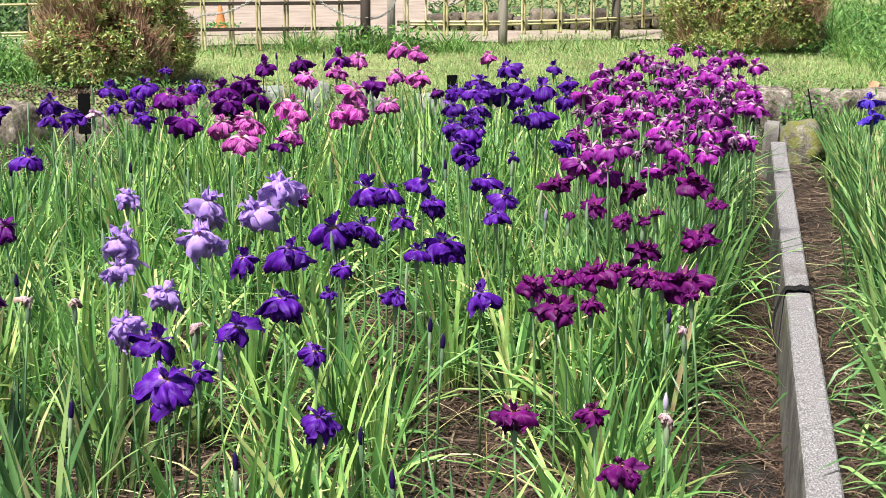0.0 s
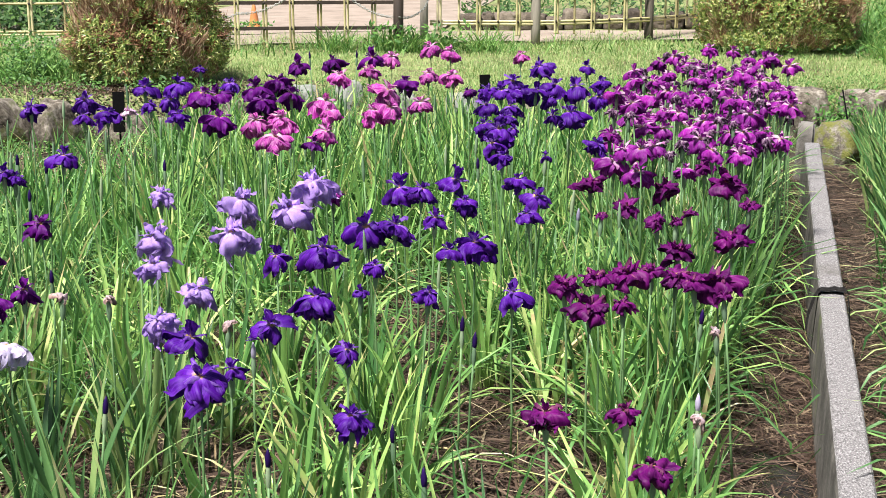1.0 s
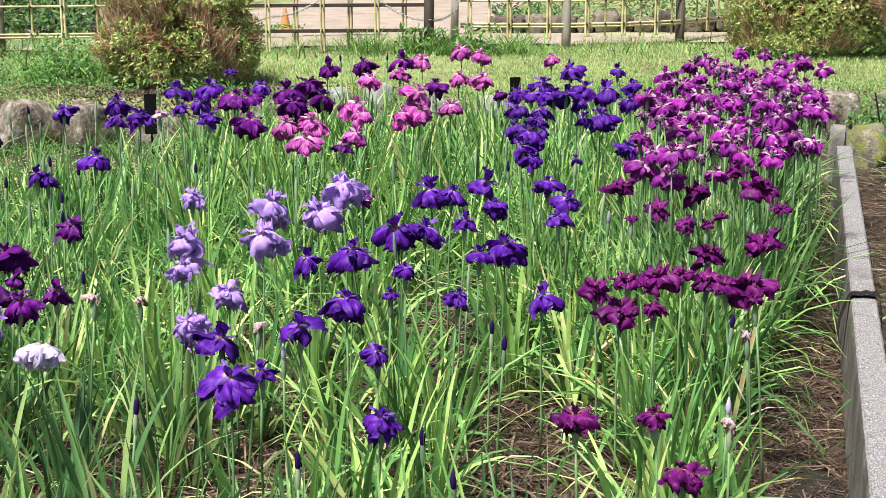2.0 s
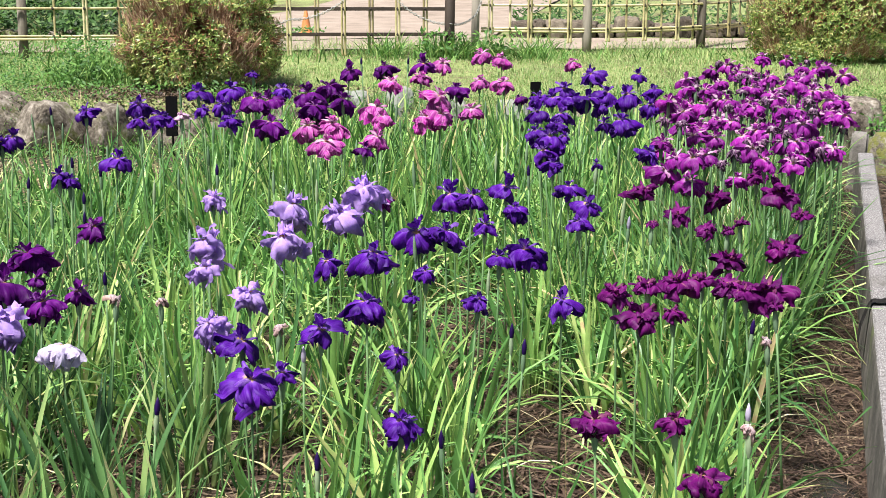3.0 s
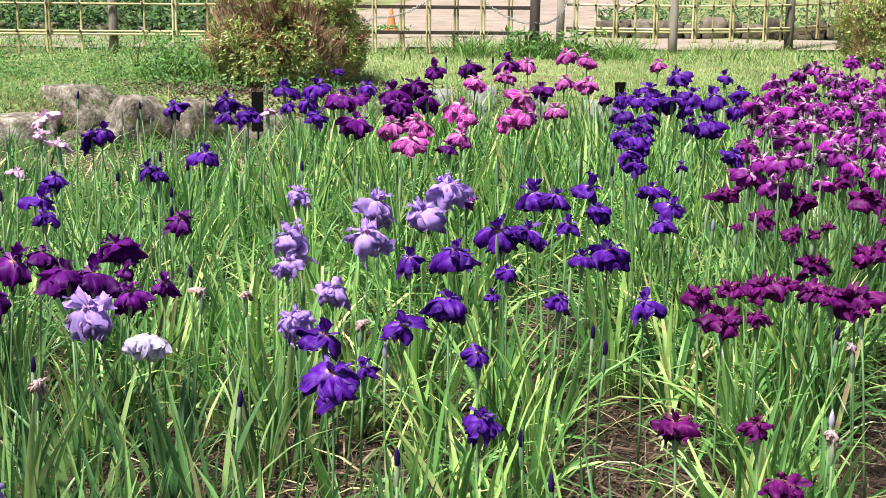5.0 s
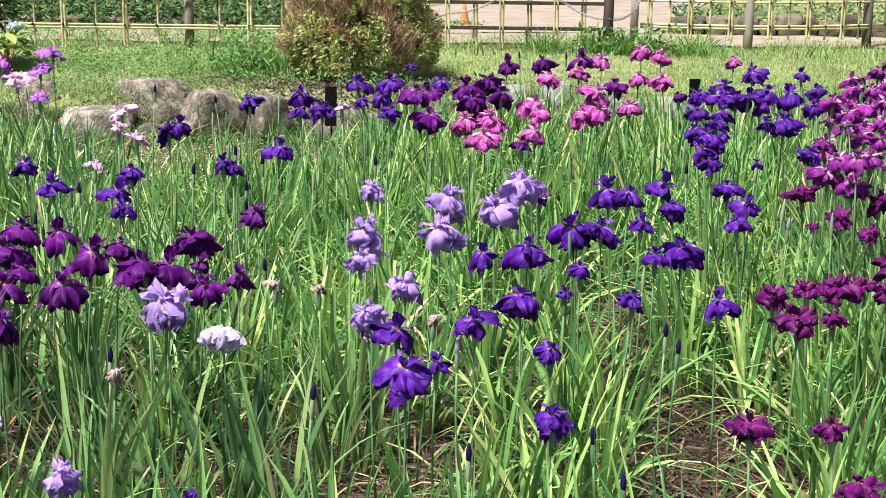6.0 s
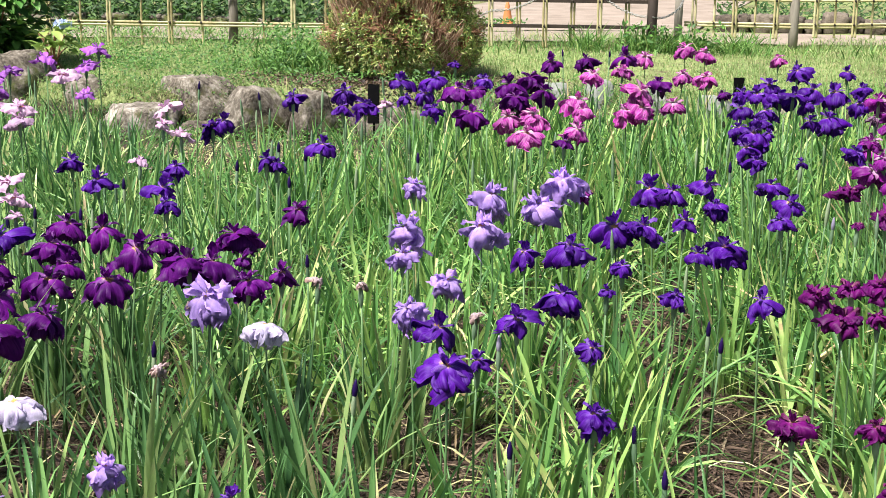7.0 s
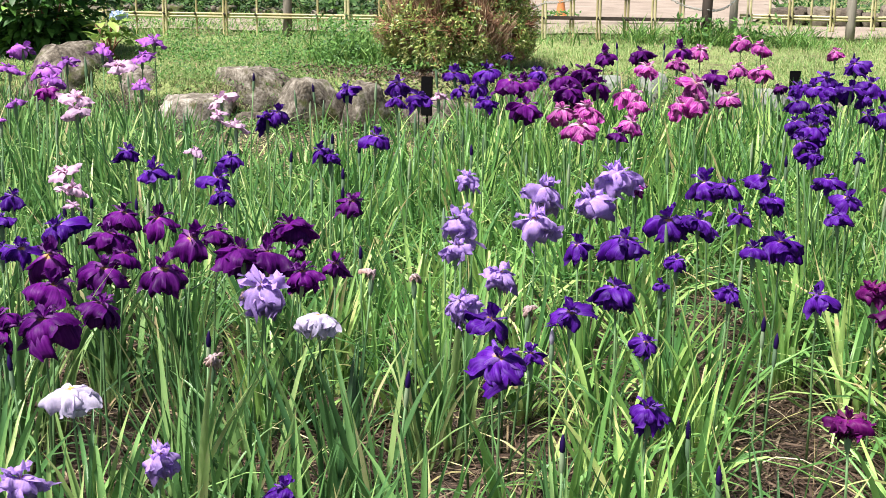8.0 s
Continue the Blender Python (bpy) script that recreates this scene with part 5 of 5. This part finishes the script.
def broad_leaf(n=8, wv=5):
    """A pointed oval leaf along +x, one unit long, arching and folded at its midrib."""
    vs, uv, fs = [], [], []
    for i in range(n):
        u = i / (n - 1)
        w = 0.6 * math.sin(math.pi * min(u * 0.97 + 0.02, 1)) ** 0.75 * (1 - 0.35 * u)
        for j in range(wv):
            v = 2 * j / (wv - 1) - 1
            vs.append((u, v * w / 2, 0.12 * math.sin(2.4 * u) - 0.22 * u * u + 0.1 * abs(v) * w + 0.012 * math.sin(u * 22) * abs(v)))
            uv.append((u, j / (wv - 1)))
    for i in range(n - 1):
        for j in range(wv - 1):
            a = i * wv + j
            fs.append((a, a + 1, a + wv + 1, a + wv))
    return vs, fs, uv


def broad_bush(name, x, y, reach, h, count, inner, le, seed, label, material, tilt, blossom=None):
    """A hydrangea: woody stems that carry broad pointed leaves, dense inside, where a darker leaf colour paints the
    shade.
    """
    rng = random.Random(seed)
    root = new(name)
    root.matrix_basis = pose(x, y, ground_z(x, y))
    tagged(root, label, "shrub", "hydrangeas")
    v0, f0, u0 = broad_leaf()
    leaf = mesh_of("leaf", v0, f0, material, u0)
    wood = Heap()
    for k in range(9):
        a, q = rng.uniform(0, 6.283), rng.random() ** 0.5
        tip = Vector((reach * q * math.cos(a), reach * q * math.sin(a), h * rng.uniform(0.5, 0.9)))
        wood.add(*tube([(rng.gauss(0, 0.05), rng.gauss(0, 0.05), -0.02), tip * 0.55 + Vector((0, 0, 0.06)), tip], [0.012, 0.008, 0.005], 5))
    tagged(part("wood", wood.mesh("wood", TWIG), root, label="thin woody stems"), kind="stuff")
    v1, f1, u1 = broad_leaf(5, 3)
    v1 = [Vector(v) for v in v1]
    mass = Heap()
    for k in range(count + inner):
        a, el = rng.uniform(0, 6.283), (rng.uniform(-0.12, 1.35) if k < count or k % 2 else rng.uniform(-1.1, -0.2))
        rr = reach * (rng.uniform(0.85, 1.03) if k < count else rng.uniform(0.35, 0.95) if el > -0.3 else rng.uniform(0.3, 0.75))
        p = Vector((rr * math.cos(el) * math.cos(a), rr * math.cos(el) * math.sin(a), h * (0.48 + 0.48 * math.sin(el))))
        s = le * rng.uniform(0.7, 1.2)
        m = Matrix.Translation(p) @ pose(0, 0, 0, rng.gauss(0, 14), rng.uniform(*tilt), math.degrees(a) + rng.gauss(0, 35)) @ Matrix.Diagonal((s, s, s, 1))
        if k < count:
            part("leaf", leaf, root, m)
        else:
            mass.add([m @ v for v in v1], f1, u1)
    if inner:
        tagged(part("inner_foliage", mass.mesh("inner_foliage", SHADELEAF), root, label="inner leaves in a darker green painted as shade"), kind="stuff")
    if blossom:
        bx, by, bz = blossom
        bl = Heap()
        for k in range(90):
            d = Vector((rng.gauss(0, 1), rng.gauss(0, 1), abs(rng.gauss(0, 0.8)))).normalized()
            bl.add(*leaf_quad(Vector((bx, by, bz)) + Vector((d.x * 0.08, d.y * 0.08, d.z * 0.045)), d, 0.035, 0.014, rng))
        part("blossom", bl.mesh("blossom", BLUEHEAD), root, label="pale blue flower head")


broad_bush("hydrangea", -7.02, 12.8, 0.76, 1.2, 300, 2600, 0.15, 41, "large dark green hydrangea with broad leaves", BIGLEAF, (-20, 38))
broad_bush("hydrangea", -6.12, 12.45, 0.15, 0.42, 34, 0, 0.18, 43, "small yellow-green hydrangea with a pale blue flower head", LIGHTLEAF, (-45, 25), blossom=(0.1, 0.0, 0.43))


# ---- fence ----
FENCE_LEFT = [(-9.2, 14.3), (-6.9, 14.6), (-4.5, 14.95), (-2.95, 15.35)]
FENCE_GATE = [(-2.95, 15.42), (-0.85, 15.68)]
FENCE_RIGHT = [(-0.5, 15.92), (0.65, 15.92), (1.35, 16.15), (1.95, 16.5), (2.45, 17.05), (2.9, 17.8)]


def along(line, s):
    for (ax, ay), (bx, by) in zip(line, line[1:]):
        d = math.hypot(bx - ax, by - ay)
        if s <= d or (bx, by) == line[-1]:
            k = s / d
            return Vector((ax + (bx - ax) * k, ay + (by - ay) * k, 0))
        s -= d


def line_length(line):
    return sum(math.hypot(b[0] - a[0], b[1] - a[1]) for a, b in zip(line, line[1:]))


def cane(name, points, r, root, material=BAMBOO):
    """A bamboo cane with swollen nodes."""
    pts, rad = [], []
    total = sum((Vector(b) - Vector(a)).length for a, b in zip(points, points[1:]))
    node = FLOWER_RNG.uniform(0.05, 0.2)
    done = 0.0
    for a, b in zip(points, points[1:]):
        a, b = Vector(a), Vector(b)
        d = (b - a).length
        m = max(2, int(d / 0.2))
        for k in range(m):
            p = a.lerp(b, k / m)
            for off, q in ((-0.012, 1.0), (0.0, 1.16), (0.012, 1.0)):
                pts.append(p + (b - a).normalized() * (off + 0.013))
                rad.append(r * q)
    pts.append(Vector(points[-1]))
    rad.append(r)
    part(name, mesh_of(name, *tube(pts, rad, 7), material), root)


def post(name, x, y, w, h, material, root, square=False):
    vs, fs = tube([(x, y, ground_z(x, y) - 0.1), (x + 0.004, y, 0.6), (x, y, h)], [w / 2, w / 2 * 1.02, w / 2], 4 if square else 10)
    part(name, mesh_of(name, vs, fs, material, smooth=not square), root)


def twine(x, y, z, root):
    bm = bmesh.new()
    bmesh.ops.create_icosphere(bm, subdivisions=1, radius=0.013)
    for v in bm.verts:
        v.co = Vector((v.co.x * 1.1, v.co.y * 1.6, v.co.z * 1.3)) * (1 + 0.5 * noise.noise(v.co * 90))
    part("twine_knot", bm_mesh("twine_knot", bm, TWINE), root, pose(x, y - 0.012, z))


def fence(name, line, gap, first, rails, rail_mat, posts, label, post_mat, double_every=2, rail_r=0.013, foot=0.0):
    root = new(name)
    tagged(root, label, "fence", "lengths of the garden fence")
    n = 0
    s = first
    total = line_length(line)
    while s < total:
        p = along(line, s)
        q = along(line, min(s + 0.03, total))
        g = ground_z(p.x, p.y)
        front = -0.024 if n % 2 == 0 else 0.024
        if any(abs(p.x - b[0]) < 0.08 for b in posts):
            s += gap
            n += 1
            continue
        if n % double_every == 0:
            for o in (-0.016, 0.016):
                u = (q - p).normalized() * o
                cane("upright_cane", [(p.x + u.x, p.y + u.y + front, g + foot), (p.x + u.x, p.y + u.y + front, 1.42)], 0.0125, root)
        else:
            cane("upright_cane", [(p.x, p.y + front, g + foot), (p.x, p.y + front, 1.4)], 0.0125, root)
        for z, _ in rails:
            twine(p.x, p.y + min(front, 0) - 0.008, z, root)
        s += gap
        n += 1
    for z, count in rails:
        for c in range(count):
            pts = [(a, b, z - c * 0.03) for a, b in line]
            if rail_mat is BAMBOO:
                cane("rail", pts, rail_r, root)
            else:
                vs, fs = tube(pts, [0.026] * len(pts), 4)
                part("rail", mesh_of("rail", vs, fs, rail_mat, smooth=False), root, label="dark wooden rail")
    for x, y, w, m in posts:
        post("post", x, y + 0.045, w, 1.5, m, root)


fence("fence", FENCE_LEFT, 0.33, 0.055, [(0.635, 2), (0.92, 1), (1.2, 1)], BAMBOO, [(-5.24, 14.87, 0.1, GREYWOOD), (-8.3, 14.42, 0.1, GREYWOOD)], "yellow bamboo lattice fence tied with black twine", GREYWOOD)
fence("fence", FENCE_GATE, 0.29, 0.42, [(0.63, 1), (0.9, 1), (1.18, 1)], DARKWOOD, [], "bamboo fence length with dark wooden rails", DARKWOOD, double_every=1)
fence("fence", FENCE_RIGHT, 0.215, 0.1, [(0.68, 2), (0.93, 1), (1.2, 1)], BAMBOO, [(0.65, 15.9, 0.1, GREYWOOD), (1.95, 16.5, 0.1, GREYWOOD)], "curving yellow bamboo lattice fence with grey posts", GREYWOOD, foot=0.12)


def lone_post(x, y, w, material, label):
    vs, fs = tube([(x, y, ground_z(x, y) - 0.15), (x, y, 0.6), (x + 0.01, y, 1.5)], [w / 2, w / 2 * 1.03, w / 2], 12)
    tagged(part("fence_post", mesh_of("fence_post", vs, fs, material)), label, "post", "gate posts")


lone_post(-0.82, 15.45, 0.105, DARKWOOD, "dark brown wooden gate post in the grass")
lone_post(-0.56, 15.8, 0.085, GREYWOOD, "grey weathered gate post beside the bamboo")


def chain(points, label):
    """A hanging chain of oval links."""
    bm = bmesh.new()
    pts = [Vector(p) for p in points]
    k, i, left = 0, 0, 0.0
    path_pts = []
    for a, b in zip(pts, pts[1:]):
        m = max(1, int((b - a).length / 0.026))
        sag = 0.1 * (b - a).length
        for j in range(m):
            u = j / m
            path_pts.append(a.lerp(b, u) - Vector((0, 0, sag * 4 * u * (1 - u))))
    for k in range(len(path_pts) - 1):
        c, d = path_pts[k], (path_pts[k + 1] - path_pts[k]).normalized()
        turn = d.to_track_quat("X", "Z").to_matrix().to_4x4() @ pose(0, 0, 0, 90 * (k % 2))
        ring = [[bm.verts.new(Matrix.Translation(c) @ turn @ Vector(((0.02 + 0.005 * math.cos(b)) * math.cos(a), (0.011 + 0.005 * math.cos(b)) * math.sin(a), 0.005 * math.sin(b)))) for b in (0, 2.094, 4.189)] for a in (6.2832 * q / 8 for q in range(8))]
        for q in range(8):
            for r in range(3):
                bm.faces.new((ring[q][r], ring[(q + 1) % 8][r], ring[(q + 1) % 8][(r + 1) % 3], ring[q][(r + 1) % 3]))
    tagged(part("chain", bm_mesh("chain", bm, CHAIN)), label, "chain", "chains at the gate")


chain([(-3.0, 15.3, 0.76), (-2.5, 15.32, 0.8), (-1.9, 15.38, 1.02)], "grey metal chain hanging along the gate rail")
chain([(-1.35, 15.4, 0.98), (-0.84, 15.4, 0.76)], "grey metal chain looped to the gate post")
chain([(-0.8, 15.4, 0.76), (-0.55, 15.72, 0.84), (-0.48, 15.8, 1.05)], "grey metal chain between the gate posts")


def cone(x, y):
    root = new("traffic_cone")
    root.matrix_basis = pose(x, y, ground_z(x, y) + 0.03)
    tagged(root, "orange plastic traffic cone beside the path", "cone")
    vs, fs = lathe([(0.075, 0.02), (0.065, 0.04), (0.045, 0.15), (0.02, 0.27), (0.014, 0.28)], 20)
    part("body", mesh_of("body", vs, fs, ORANGE), root)
    bm = bmesh.new()
    bmesh.ops.create_cube(bm, size=1)
    bmesh.ops.scale(bm, vec=(0.18, 0.18, 0.02), verts=bm.verts)
    bmesh.ops.bevel(bm, geom=bm.edges[:], offset=0.01, segments=2, affect="EDGES")
    part("base", bm_mesh("base", bm, ORANGE), root, pose(0, 0, 0.01))


cone(-2.72, 17.9)


# ---- plant labels ----
def plant_label(x, y, w, top, turn, label):
    root = new("plant_label")
    root.matrix_basis = pose(x, y, ground_z(x, y), 0, 0, turn)
    tagged(root, label, "plant label", "plant labels")
    bm = bmesh.new()
    bmesh.ops.create_cube(bm, size=1)
    bmesh.ops.scale(bm, vec=(w, 0.012, 0.3), verts=bm.verts)
    bmesh.ops.bevel(bm, geom=bm.edges[:], offset=0.003, segments=2, affect="EDGES")
    part("plate", bm_mesh("plate", bm, BLACK, smooth=False), root, pose(0, 0, top - 0.15, -4))
    vs, fs = tube([(0, 0.015, -0.1), (0, 0.015, top - 0.1)], [0.008, 0.008], 6)
    part("stake", mesh_of("stake", vs, fs, BLACK), root)


plant_label(-2.66, 10.7, 0.09, 0.53, 0, "upright black plastic plant label among irises")
plant_label(0.07, 10.7, 0.08, 0.66, 14, "black plastic plant label leaning behind violet irises")


def rod():
    vs, fs = tube([(2.9, 11.0, -0.05), (2.8, 11.1, 0.52)], [0.007, 0.006], 6)
    tagged(part("stake", mesh_of("stake", vs, fs, BLACK)), "thin leaning black rod in front of the rocks", "stake")


rod()


# ---- behind the path: low stone walls with planting above ----
def low_wall(x0, x1, y0, h, seed, label):
    rng = random.Random(seed)
    root = new("stone_wall")
    root.matrix_basis = pose(0, 0, 0)
    tagged(root, label, "stone wall", "low walls behind the path")
    x = x0
    while x < x1:
        w = rng.uniform(0.16, 0.42)
        hh = h * rng.uniform(0.65, 1.2)
        bm = bmesh.new()
        bmesh.ops.create_cube(bm, size=1)
        bmesh.ops.subdivide_edges(bm, edges=bm.edges, cuts=5, use_grid_fill=True)
        for v in bm.verts:
            v.co = Vector((v.co.x * w * 0.96, v.co.y * 0.3, v.co.z * hh)) * (1 - 0.12 * max(0, v.co.length - 0.55) / 0.3) + 0.04 * noise.noise_vector(v.co * 4 + Vector((x, 0, 0))) + 0.02 * noise.noise_vector(v.co * 13 + Vector((x, 3, 0)))
        yy = y0 + 0.16 * (x + 2) * 0.5
        part("stone", bm_mesh("stone", bm, DARKROCK if seed == 9 else ROCK), root, pose(x + w / 2, yy, ground_z(x, yy) + hh * 0.42, 0, rng.uniform(-3, 3), rng.uniform(-5, 5)))
        x += w * (0.97 if seed == 9 else rng.uniform(1.1, 2.6))


low_wall(-10.5, -4.6, 17.25, 0.13, 3, "low row of grey stones behind the path")
low_wall(-0.2, 5.5, 17.9, 0.24, 9, "low dark stone kerb behind the fence")


def planting(x0, x1, y0, y1, h, n, le, seed, label):
    rng = random.Random(seed)
    heap = Heap()
    for k in range(n):
        x, y = rng.uniform(x0, x1), rng.uniform(y0, y1)
        u = (y - y0) / (y1 - y0)
        top = h * (0.2 + 0.8 * u) * (0.75 + 0.5 * noise.noise(Vector((x * 1.4, y * 1.4, seed))))
        p = Vector((x, y, ground_z(x, y) + max(0.02, top * rng.random() ** 0.5)))
        heap.add(*leaf_quad(p, Vector((rng.gauss(0, 0.5), rng.gauss(0, 0.5) - 0.5, 1)), le * rng.uniform(0.6, 1.4), le * 0.2, rng))
    tagged(part("planting", heap.mesh("planting", HEDGE)), label, "planting", kind="stuff")


planting(-12, -4.4, 16.75, 20.0, 1.5, 22000, 0.1, 5, "dark green leafy planting behind the path")
planting(-0.2, 6.5, 18.3, 21.0, 0.45, 2600, 0.09, 6, "green leafy planting above the stone kerb")
